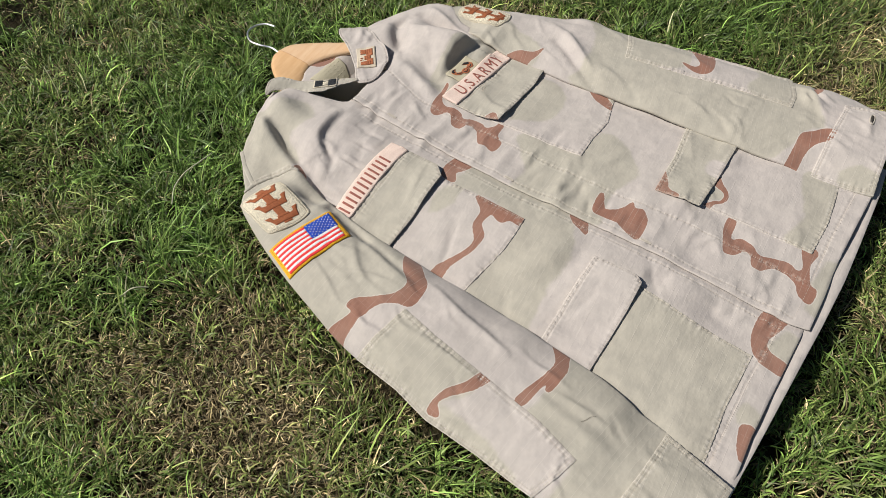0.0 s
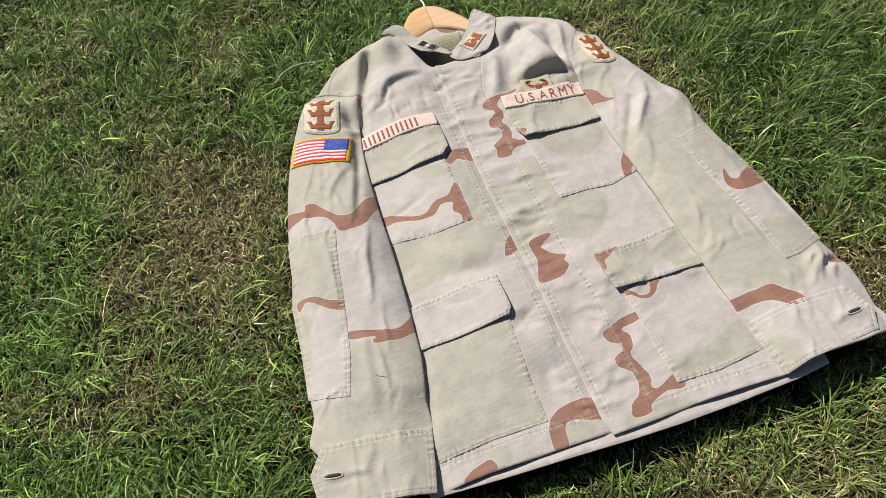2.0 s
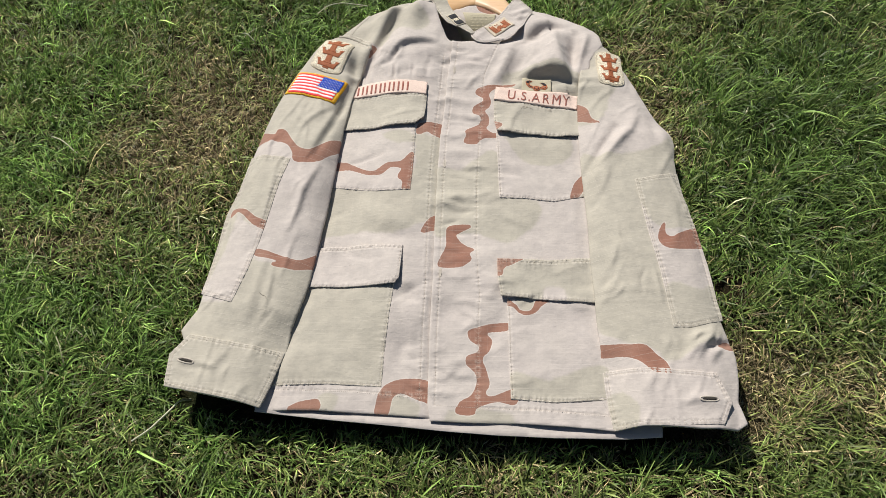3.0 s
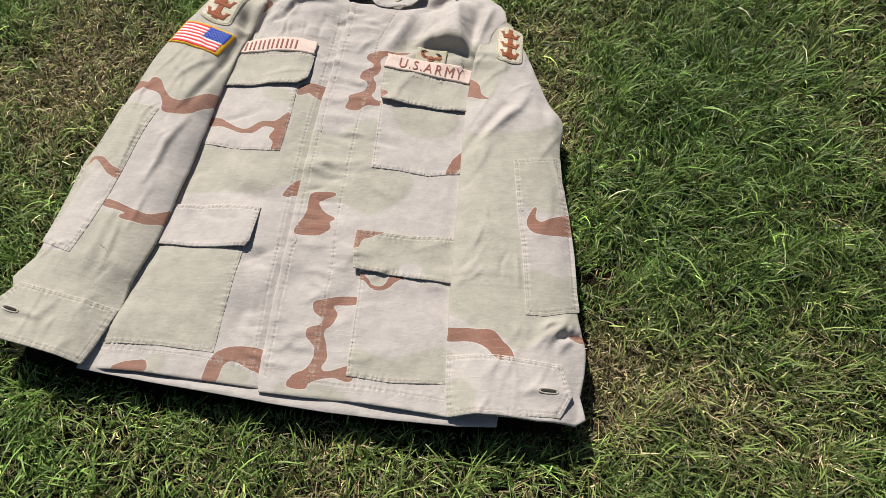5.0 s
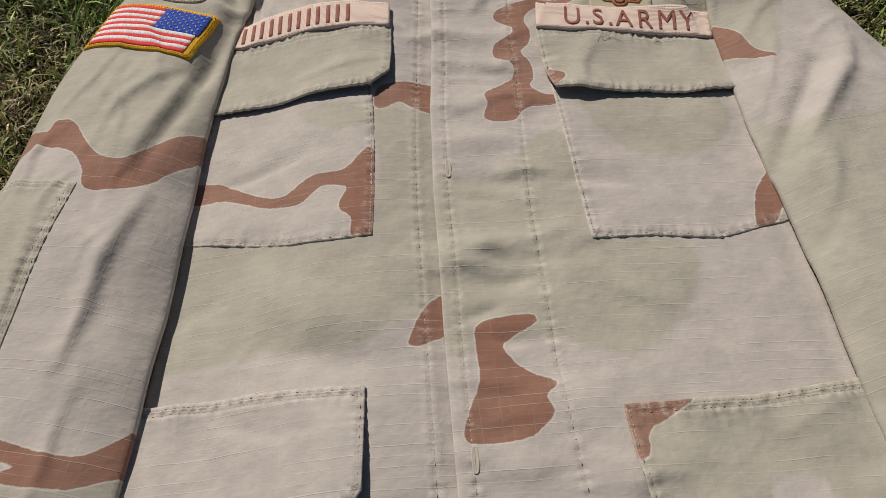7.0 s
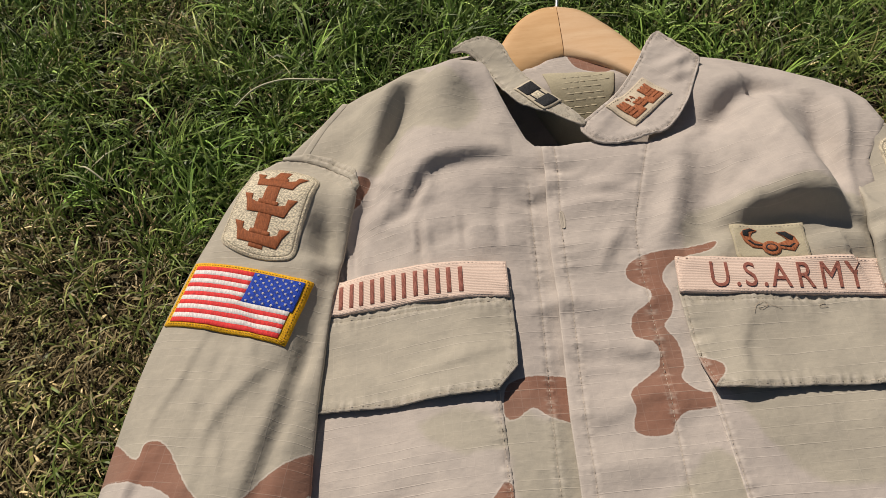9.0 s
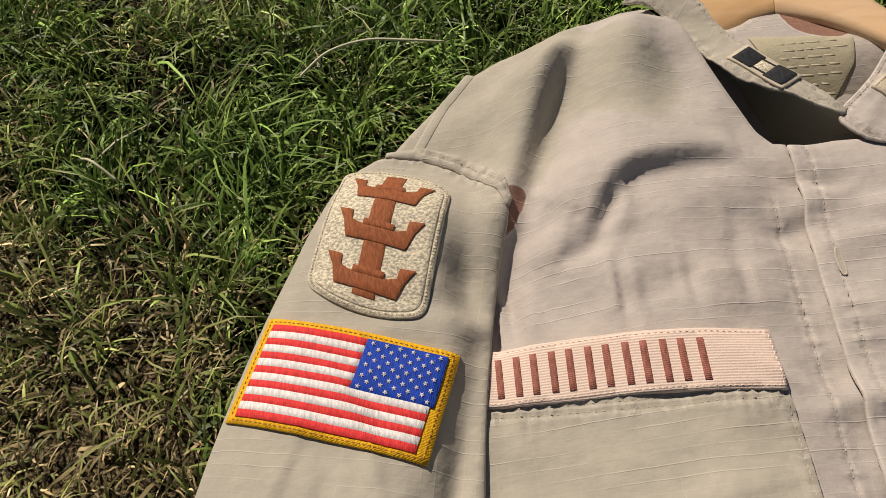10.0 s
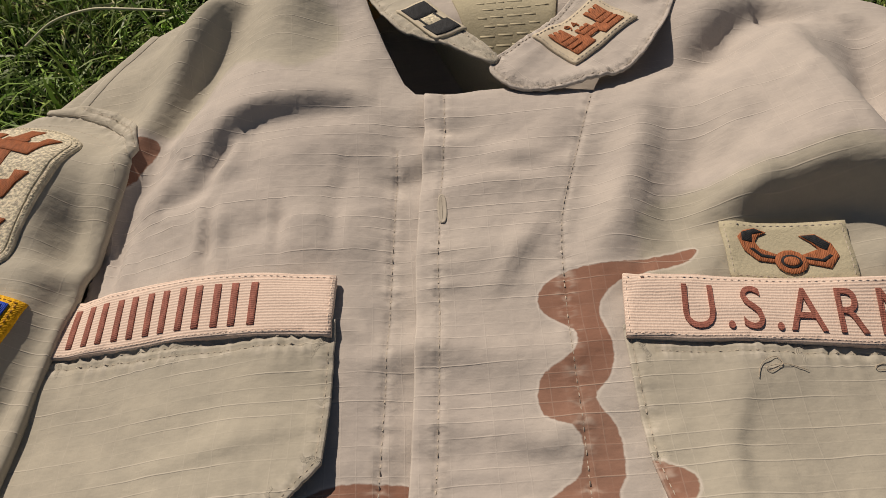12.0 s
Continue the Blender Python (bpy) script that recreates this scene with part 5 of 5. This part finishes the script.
stitching([army_spot.line([(0.008, 0.05), (1.05, 0.05), (1.05, 0.95), (0.008, 0.95), (0.008, 0.05)])], army_spot.height, army_tape, TAPE_THREAD, gather=0)

badge_spot = Spot((0.1300, 0.5675), (0.0485, -0.0065), (0.0015, 0.0262), raised(body_z, 0.0052))
badge = badge_spot.piece("badge", box(0, 0, 1, 1), 0.0, cloth_material("green_tan_badge_cloth", (0.50, 0.455, 0.33)), jacket, "small cloth badge with a rust wreath emblem", 0.0012)
for wing_line, claw, vein in (
        ([(0.40, 0.29), (0.25, 0.32), (0.155, 0.49), (0.12, 0.72), (0.18, 0.84), (0.27, 0.89), (0.36, 0.82), (0.29, 0.76), (0.25, 0.65), (0.28, 0.53), (0.41, 0.43)],
         [(0.16, 0.80), (0.27, 0.875), (0.33, 0.82), (0.24, 0.78), (0.225, 0.64), (0.15, 0.66)],
         [(0.40, 0.355), (0.28, 0.38), (0.20, 0.52), (0.225, 0.53), (0.29, 0.42), (0.41, 0.39)]),
        ([(0.60, 0.30), (0.80, 0.20), (0.88, 0.40), (0.85, 0.62), (0.74, 0.78), (0.62, 0.76), (0.69, 0.66), (0.75, 0.53), (0.61, 0.43)],
         [(0.63, 0.755), (0.74, 0.76), (0.835, 0.61), (0.80, 0.50), (0.755, 0.56), (0.70, 0.66)],
         [(0.62, 0.36), (0.76, 0.30), (0.83, 0.40), (0.815, 0.42), (0.75, 0.34), (0.62, 0.39)])):
    wing = badge_spot.piece("wing", wing_line, 0.0008, ORANGE, badge, step=0.0015)
    badge_spot.piece("claw", claw, 0.0011, BLACK, wing, step=0.0015)
    badge_spot.piece("vein", vein, 0.0011, BLACK, wing, step=0.0015)


def badge_ring(name, rx, ry, up, mat, parent):
    return badge_spot.piece(name, [(0.505 + rx * math.cos(t), 0.30 + ry * math.sin(t)) for t in np.linspace(0, 6.0, 14)], up, mat, parent, step=0.0015)


disc = badge_ring("disc", 0.125, 0.20, 0.0012, ORANGE, badge)
badge_ring("disc_line", 0.080, 0.115, 0.0015, BLACK, disc)
badge_ring("disc_eye", 0.060, 0.075, 0.0018, ORANGE, disc)
stitching([badge_spot.line([(0.03, 0.05), (0.97, 0.05), (0.97, 0.95), (0.03, 0.95), (0.03, 0.05)])], badge_spot.height, badge, gather=0)


def unit_patch(spot):
    """A shoulder patch: cream field, corded rim, a column of three rust-brown towers."""
    half = [(0.0, 0.50), (0.0, 0.84), (0.025, 0.93), (0.10, 0.975), (0.28, 1.015), (0.5, 1.03)]
    quarter = half + [(1 - u, v) for u, v in half[-2::-1]]
    outline = [tuple(p) for p in closed_curve(quarter + [(u, 1 - v) for u, v in quarter[-2:0:-1]], 3)][::-1]
    pp = spot.piece("unit_patch", outline, 0.0016, CREAM_RIM, jacket, "cream shoulder patch with three rust-brown towers", 0.0022, 0.0025)
    field = [(0.5 + (a - 0.5) * 0.90, 0.5 + (b - 0.5) * 0.93) for a, b in outline]
    spot.piece("field", field, 0.0021, CREAM, pp, step=0.0025)
    spot.piece("column", box(0.41, 0.06, 0.59, 0.965), 0.0025, RUST, pp, step=0.0025)
    for b in (0.155, 0.455, 0.755):
        spot.piece("tower", [(0.245, b - 0.056), (0.755, b - 0.056), (0.80, b + 0.050), (0.87, b + 0.135), (0.745, b + 0.125), (0.735, b + 0.062), (0.66, b + 0.040), (0.34, b + 0.040), (0.265, b + 0.062), (0.255, b + 0.125), (0.13, b + 0.135), (0.20, b + 0.050)], 0.0029, RUST, pp, step=0.0025)
        spot.piece("tower_base", box(0.37, b + 0.036, 0.63, b + 0.075), 0.0031, RUST, pp, step=0.0025)
    rope = [tuple(spot.o + (0.5 + (a - 0.5) * 0.95) * spot.u + (0.5 + (b - 0.5) * 0.965) * spot.v) for a, b in outline]
    stitching([rope + rope[:1]], raised(spot.height, 0.0019), pp, CREAM, 0.0017, 0.0012, 0.0008, gather=0)
    return pp


unit_patch(Spot((-0.2385, 0.6255), (0.0570, -0.0250), (0.0215, 0.0800), sleeve_left_z))
unit_patch(Spot((0.2590, 0.5760), (0.0430, -0.0045), (0.0010, 0.0790), sleeve_right_z))

# flag patch
flag_spot = Spot((-0.2735, 0.567), (0.0890, -0.0295), (0.0185, 0.0480), sleeve_left_z)
flag = flag_spot.piece("flag_patch", box(0, 0, 1, 1), 0.0018, YELLOW, jacket, "embroidered flag patch with a golden yellow rim", 0.0026, 0.003)
f0, f1 = 0.062, 0.938
for k in range(13):
    a, b = f0 + (f1 - f0) * k / 13, f0 + (f1 - f0) * (k + 1) / 13
    right = f1 if k < 6 else 0.555
    flag_spot.piece("stripe", box(0.045, a, right, b), 0.0025 + 0.0001 * (k % 2), RED if k % 2 == 0 else WHITE, flag, step=0.0036, drop=0.0007)
canton = flag_spot.piece("canton", box(0.555, f0 + (f1 - f0) * 6 / 13, 0.955, f1), 0.0027, BLUE, flag, "blue field with white stars", step=0.003)
star = bpy.data.meshes.new("star")
sv = [(0, 0, 0.0005)] + [(r * math.sin(t), r * math.cos(t), 0.0) for t, r in ((i * math.pi / 5, 0.0013 if i % 2 == 0 else 0.00058) for i in range(10))]
star.from_pydata(sv, [], [(0, 1 + (i + 1) % 10, 1 + i) for i in range(10)])
star.materials.append(WHITE)
for r in range(9):
    for c in range(6 if r % 2 == 0 else 5):
        u = 0.555 + 0.400 * ((c + (0.5 if r % 2 == 0 else 1.0)) / 6.0)
        v = f0 + (f1 - f0) * (6 / 13 + 7 / 13 * (r + 0.6) / 9.2)
        p = flag_spot.o + u * flag_spot.u + v * flag_spot.v
        st = new("star", star)
        st.parent = canton
        st.matrix_basis = pose(p[0], p[1], float(sleeve_left_z(p[:1], p[1:2])[0]) + 0.0030, 0, 0, -18 + 30 * ((r * 7 + c * 3) % 5))
rim = flag_spot.line([(0.022, 0.03), (0.978, 0.03), (0.978, 0.97), (0.022, 0.97), (0.022, 0.03)])
stitching([rim], raised(sleeve_left_z, 0.0019), flag, plain_material("brown_rim_thread", (0.36, 0.17, 0.02), 0.8), 0.0024, 0.0013, 0.0004, gather=0)

# collar patches
cap_spot = Spot((0.0195, 0.7135), (-0.0205, 0.0290), (0.0160, 0.0105), collar_left_z)
cap = cap_spot.piece("rank_patch", box(0, 0, 1, 1), 0.0015, cloth_material("tan_rank_patch_cloth", (0.58, 0.52, 0.41)), jacket, "tan rank patch with two black bars", 0.0014, 0.0025)
for a in (0.06, 0.62):
    cap_spot.piece("rank_bar", box(a, 0.10, a + 0.32, 0.88), 0.0022, BLACK, cap, step=0.003)
for b in (0.22, 0.72):
    cap_spot.piece("rank_line", box(0.36, b, 0.64, b + 0.055), 0.0021, BLACK, cap, step=0.003)
cap_spot.piece("rank_link", box(0.38, 0.29, 0.62, 0.71), 0.0019, CREAM, cap, step=0.003)
cas_spot = Spot((0.0865, 0.6895), (0.0355, 0.0280), (-0.0185, 0.0220), collar_right_z)
cas = cas_spot.piece("castle_patch", box(0, 0, 1, 1), 0.0016, cloth_material("tan_castle_patch_cloth", (0.60, 0.52, 0.40)), jacket, "cream collar patch with a rust castle", 0.0016, 0.0025)
cas_spot.piece("castle_wall", [(0.13, 0.14), (0.42, 0.14), (0.42, 0.26), (0.46, 0.31), (0.54, 0.31), (0.58, 0.26), (0.58, 0.14), (0.88, 0.14), (0.88, 0.48), (0.13, 0.48)], 0.0023, ORANGE, cas, step=0.002)
for a, w, t in ((0.12, 0.20, 0.80), (0.41, 0.18, 0.60), (0.69, 0.20, 0.80)):
    cas_spot.piece("castle_tower", [(a, 0.40), (a + w, 0.40)] + [(a + w, t), (a + 0.78 * w, t), (a + 0.75 * w, t - 0.09), (a + 0.64 * w, t - 0.09), (a + 0.61 * w, t), (a + 0.39 * w, t), (a + 0.36 * w, t - 0.09), (a + 0.25 * w, t - 0.09), (a + 0.22 * w, t), (a, t)], 0.0026, ORANGE, cas, step=0.002)
    for row in (0.28, 0.52):
        cas_spot.piece("castle_joint", box(a + 0.02, row, a + w - 0.02, row + 0.025), 0.0029, RUST, cas, step=0.003)
lettering(cas_spot, "94", 0.0078, (0.38, 0.66), 0.0020, RUST, cas, 0.85)
stitching([cas_spot.line([(0.03, 0.05), (0.97, 0.05), (0.97, 0.95), (0.03, 0.95), (0.03, 0.05)])], raised(collar_right_z, 0.0017), cas, gather=0)

# ---- hanger ----
hanger = tagged(new("coat_hanger"), "varnished wooden coat hanger inside the jacket collar", "hanger")


def hanger_arm(side):
    """One rounded wooden arm, from the joint in the middle down to the shoulder."""
    top = open_curve([(0.055, 0.858), (0.039, 0.856), (0.022, 0.845), (0.007, 0.827), (-0.012, 0.800), (-0.060, 0.757), (-0.110, 0.728)] if side < 0 else [(0.055, 0.858), (0.076, 0.851), (0.094, 0.832), (0.110, 0.807), (0.124, 0.782), (0.165, 0.728), (0.205, 0.690)])
    low = open_curve([(0.051, 0.790), (0.040, 0.788), (0.028, 0.783), (0.014, 0.776), (-0.004, 0.765), (-0.050, 0.740), (-0.105, 0.716)] if side < 0 else [(0.051, 0.790), (0.062, 0.785), (0.076, 0.777), (0.092, 0.765), (0.108, 0.750), (0.150, 0.712), (0.196, 0.678)])
    verts, faces, m = [], [], 14
    for i, (a, b) in enumerate(zip(top, low)):
        mid, half = (a + b) / 2, (a - b) / 2
        far = np.clip(abs(mid[0] - 0.052) / 0.16, 0, 1)
        zc = 0.010 + 0.004 * (1 - far)
        for j in range(m):
            t = 2 * math.pi * j / m
            c, s = math.cos(t), math.sin(t)
            w = math.copysign(abs(c) ** 0.6, c)
            h = math.copysign(abs(s) ** 0.7, s) * 0.0075
            verts.append((*(mid + half * w + np.array((0.0, 0.005))), zc + h - side * 0.0035 * min(1.0, 5 * far) * c))
    n = len(top)
    for i in range(n - 1):
        for j in range(m):
            a, b = i * m + j, i * m + (j + 1) % m
            faces.append((a, b, b + m, a + m))
    verts += verts[:m]
    faces += [tuple(range(n * m, n * m + m)), tuple(range((n - 1) * m, n * m))]
    verts = [(v[0] + side * 0.0003, v[1], v[2]) for v in verts]
    # same wood on both arms; the right one is coloured as lit
    return mesh_object("arm", verts, faces, WOOD if side < 0 else SUNLIT_WOOD, hanger)


hanger_arm(-1)
hanger_arm(1)


def wire(name, pts, radius, mat, parent, label=""):
    line, verts, faces, m = open_curve(pts, 8), [], [], 8
    for i, p in enumerate(line):
        d = line[min(i + 1, len(line) - 1)] - line[max(i - 1, 0)]
        q = Vector(d).to_track_quat("Z", "Y")
        verts += [tuple(Vector(p) + q @ Vector((radius * math.cos(t), radius * math.sin(t), 0))) for t in (2 * math.pi * j / m for j in range(m))]
    for i in range(len(line) - 1):
        faces += [(i * m + j, i * m + (j + 1) % m, (i + 1) * m + (j + 1) % m, (i + 1) * m + j) for j in range(m)]
    faces += [tuple(range(m)), tuple(range((len(line) - 1) * m, len(line) * m))]
    return mesh_object(name, verts, faces, mat, parent, label)


wire("hook", [(0.054, 0.840, 0.010), (0.056, 0.862, 0.010), (0.059, 0.882, 0.011), (0.053, 0.902, 0.013), (0.054, 0.924, 0.012), (0.068, 0.941, 0.012), (0.086, 0.941, 0.012), (0.098, 0.927, 0.013), (0.100, 0.908, 0.014)], 0.0016, STEEL, hanger, "bent steel wire hook")

# ---- grass ----
FOOT = np.array([(-0.196, 0.712), (-0.234, 0.668), (-0.260, 0.615), (-0.278, 0.56), (-0.314, 0.43), (-0.337, 0.25), (-0.345, 0.12), (-0.364, 0.09), (-0.362, 0.045), (-0.23, 0.015), (0.0, -0.006), (0.23, -0.014), (0.37, 0.0), (0.392, 0.06), (0.388, 0.15), (0.367, 0.35), (0.367, 0.46), (0.312, 0.595), (0.278, 0.675), (0.262, 0.711), (0.217, 0.742), (0.16, 0.770), (0.128, 0.79), (0.110, 0.812), (0.090, 0.840), (0.060, 0.862), (0.040, 0.860), (0.010, 0.836), (-0.006, 0.812), (-0.05, 0.797), (-0.10, 0.778), (-0.145, 0.762), (-0.180, 0.729)])


def lawn(name, tufts, blades, region, seed, long, wide, upright, pale, label, spread=0.011, thatch=False, clear=0.0):
    """Tufts of single curved blades in one mesh, each blade with its own tint."""
    r = np.random.RandomState(seed)
    cx, cy = r.uniform(region[0], region[1], tufts), r.uniform(region[2], region[3], tufts)
    cx, cy = cx + r.normal(0, 0.07, tufts), cy + r.normal(0, 0.07, tufts)
    vigour, lean, lean_to = r.lognormal(0, 0.28, tufts), r.uniform(0, 1, tufts), 3.0 * ripple(cx, cy, 16, seed + 2) + r.normal(0, 0.5, tufts)
    count = tufts * blades
    own = np.repeat(np.arange(tufts), blades)
    ang, rad = r.uniform(0, 6.283, count), np.abs(r.normal(0, spread, count))
    x, y = cx[own] + rad * np.cos(ang), cy[own] + rad * np.sin(ang)
    q = np.stack([x, y], 1)
    depth = np.where(inside(q, FOOT), 1, -1) * seg_dist(q, FOOT)
    dry = np.clip(dryness(x, y) + r.normal(0, 0.10, tufts)[own], 0, 1)
    keep = depth < np.where(y < 0.12, -0.004, 0.004)
    keep &= np.maximum(np.abs(x), np.abs(y - 0.45)) > clear
    keep &= (r.uniform(0.2, 1, count) < dry) if thatch else (r.uniform(0, 1, count) > 0.65 * dry * dry)
    x, y, dry, depth, own, ang = (v[keep] for v in (x, y, dry, depth, own, ang))
    n = len(x)
    dead = r.uniform(0, 1, n) < (0.66 if thatch else dry * 0.8)
    length = long * r.lognormal(0, 0.30, n) * vigour[own] * np.where(dead, 0.72, 1.0) * (1.12 - 0.45 * dry)
    hx = np.cos(ang) * 0.6 + 1.15 * lean[own] * np.cos(lean_to[own]) + r.normal(0, 0.30, n)
    hy = np.sin(ang) * 0.6 + 1.15 * lean[own] * np.sin(lean_to[own]) + r.normal(0, 0.30, n)
    head = np.arctan2(hy, hx)
    lift0 = np.clip(r.normal(upright, 0.32, n) - 0.25 * dead, 0.1, 1.5)
    lift1 = lift0 - np.abs(r.normal(1.25, 0.55, n))
    close = np.clip((depth + 0.045) / 0.035, 0, 1) * np.where(y < 0.12, 1.0, 0.5)
    length = length * (1 - 0.60 * close)
    wd = wide * r.uniform(0.6, 1.35, n) * np.where(dead, 0.8, 1.0)
    base = -0.034 + 0.004 * ripple(x, y, 9, 21) + r.uniform(-0.002, 0.004, n)
    steps = 4
    P = np.zeros((n, steps + 1, 3))
    P[:, 0] = np.stack([x, y, base], 1)
    bend = r.normal(0, 1.3 if thatch else 0.6, n)
    for s in range(steps):
        el = lift0 + (lift1 - lift0) * s / (steps - 1)
        hd = head + bend * s / steps
        stepv = np.stack([np.cos(el) * np.cos(hd), np.cos(el) * np.sin(hd), np.sin(el)], 1) * (length / steps)[:, None]
        P[:, s + 1] = P[:, s] + stepv
        P[:, s + 1, 2] = np.maximum(P[:, s + 1, 2], base + 0.001 + 0.004 * r.uniform(0, 1, n))
    # no blade may run through the cloth: those that would are bent flat below it
    tip = P[:, 1:].reshape(-1, 3)
    hit = (inside(tip[:, :2], FOOT) & (seg_dist(tip[:, :2], FOOT) > 0.004)).reshape(n, steps).any(1)
    P[hit, :, 2] = np.minimum(P[hit, :, 2], -0.006)
    side = np.stack([-np.sin(head), np.cos(head), 0.5 * r.normal(0, 1, n)], 1)
    side /= np.linalg.norm(side, axis=1)[:, None]
    taper = np.array([0.75, 1.0, 0.9, 0.6])
    V = np.zeros((n, 9, 3))
    for s in range(4):
        off = side * (wd * taper[s] / 2)[:, None]
        V[:, 2 * s], V[:, 2 * s + 1] = P[:, s] - off, P[:, s] + off
    V[:, 8] = P[:, 4]
    k = (np.arange(n) * 9)[:, None]
    quads = np.concatenate([k + np.array([2 * s, 2 * s + 1, 2 * s + 3, 2 * s + 2]) for s in range(3)], 1).reshape(-1, 4)
    tris = (k + np.array([6, 7, 8])).reshape(-1, 3)
    me = bpy.data.meshes.new(name)
    me.vertices.add(n * 9)
    me.vertices.foreach_set("co", V.astype(np.float32).ravel())
    loops = np.concatenate([quads.ravel(), tris.ravel()]).astype(np.int32)
    me.loops.add(len(loops))
    me.loops.foreach_set("vertex_index", loops)
    me.polygons.add(len(quads) + len(tris))
    starts = np.concatenate([np.arange(len(quads)) * 4, len(quads) * 4 + np.arange(len(tris)) * 3]).astype(np.int32)
    me.polygons.foreach_set("loop_start", starts)
    me.update(calc_edges=True)
    me.shade_smooth()
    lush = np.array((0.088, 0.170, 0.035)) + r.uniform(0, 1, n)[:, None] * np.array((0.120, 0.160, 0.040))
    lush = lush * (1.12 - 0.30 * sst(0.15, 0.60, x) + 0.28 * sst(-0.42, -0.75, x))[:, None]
    olive = np.array((0.25, 0.255, 0.080)) + r.uniform(0, 1, n)[:, None] * np.array((0.14, 0.12, 0.06))
    straw = (np.array((0.43, 0.345, 0.180)) + r.uniform(-0.5, 1, n)[:, None] * np.array((0.26, 0.21, 0.12))) * (0.92 if thatch else 0.85)
    mixed = np.clip(0.75 * dry + r.normal(0, 0.15, n), 0, 1)[:, None]
    col = lush * (1 - mixed) + olive * mixed
    col = np.where(dead[:, None], straw, col)
    col = np.where((r.uniform(0, 1, n) < pale)[:, None], np.array((0.50, 0.49, 0.29)), col)
    col = col * (0.80 * r.lognormal(0, 0.25, len(vigour))[own] * r.lognormal(0, 0.30 if thatch else 0.50, n))[:, None]
    tint = np.ones((n, 9, 4), np.float32)
    tint[:, :, :3] = col[:, None, :]
    a = me.color_attributes.new("tint", "FLOAT_COLOR", "POINT")
    a.data.foreach_set("color", tint.ravel())
    me.materials.append(GRASS)
    return tagged(new(name, me), label, "grass", kind="stuff")


NEAR = (-1.02, 0.88, -0.37, 1.28)
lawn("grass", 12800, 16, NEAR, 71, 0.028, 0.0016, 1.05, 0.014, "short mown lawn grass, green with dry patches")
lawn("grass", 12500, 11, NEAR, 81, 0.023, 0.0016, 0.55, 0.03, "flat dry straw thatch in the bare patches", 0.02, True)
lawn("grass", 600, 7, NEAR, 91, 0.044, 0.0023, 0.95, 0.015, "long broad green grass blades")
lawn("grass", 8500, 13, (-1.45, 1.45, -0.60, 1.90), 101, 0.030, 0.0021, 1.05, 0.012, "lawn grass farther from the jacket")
lawn("grass", 9000, 7, (-3.6, 3.6, -2.8, 4.2), 111, 0.045, 0.0050, 1.0, 0.01, "mown lawn round about", 0.03, clear=1.30)
STRAW = plain_material("pale_straw", (0.62, 0.60, 0.42), 0.6)
for stalk in ([(-0.252, 0.808, -0.004), (-0.232, 0.819, 0.004), (-0.206, 0.823, 0.007), (-0.180, 0.820, 0.006), (-0.155, 0.820, 0.001)],
              [(-0.690, 0.514, -0.012), (-0.660, 0.496, -0.004), (-0.632, 0.474, -0.012)],
              [(-0.395, 0.763, -0.010), (-0.380, 0.751, 0.0), (-0.366, 0.740, -0.008)]):
    tagged(wire("dry_stalk", stalk, 0.0009, STRAW, None), "thin pale dry grass stalk lying on the lawn", "stalk", "dry stalks on the lawn")
tagged(wire("dry_stalk", [(-0.399, -0.024, 0.002), (-0.379, -0.009, 0.004), (-0.366, 0.006, 0.004), (-0.356, 0.020, 0.002), (-0.350, 0.034, -0.006), (-0.346, 0.045, -0.030)], 0.0012, STRAW, None), "pale dry grass stalk lying beside the cuff", "stalk", "dry stalks on the lawn")
wire("loose_thread", [(x, y, float(sleeve_left_z(np.array([x]), np.array([y]))[0]) + 0.0006) for x, y in ((-0.2530, 0.1795), (-0.2480, 0.1755), (-0.2440, 0.1735), (-0.2400, 0.1690))], 0.00022, plain_material("grey_thread", (0.30, 0.27, 0.22), 0.8), sleeve_l, "short grey loose thread")
flap_thread = plain_material("brown_loose_thread", (0.48, 0.40, 0.31), 0.8)
for curl in ([(0.1268, 0.5240), (0.1294, 0.5290), (0.1353, 0.5318), (0.1374, 0.5289), (0.1327, 0.5262), (0.1310, 0.5276), (0.1379, 0.5289), (0.1433, 0.5276), (0.1464, 0.5262)],
             [(0.1775, 0.5286), (0.1730, 0.5274), (0.1738, 0.5259), (0.1785, 0.5262)]):
    wire("loose_thread", [(x, y, float(SEWN[flap_r.name](np.array([x]), np.array([y]))[0]) + 0.0007) for x, y in curl], 0.00014, flap_thread, flap_r, "curled brown loose thread")
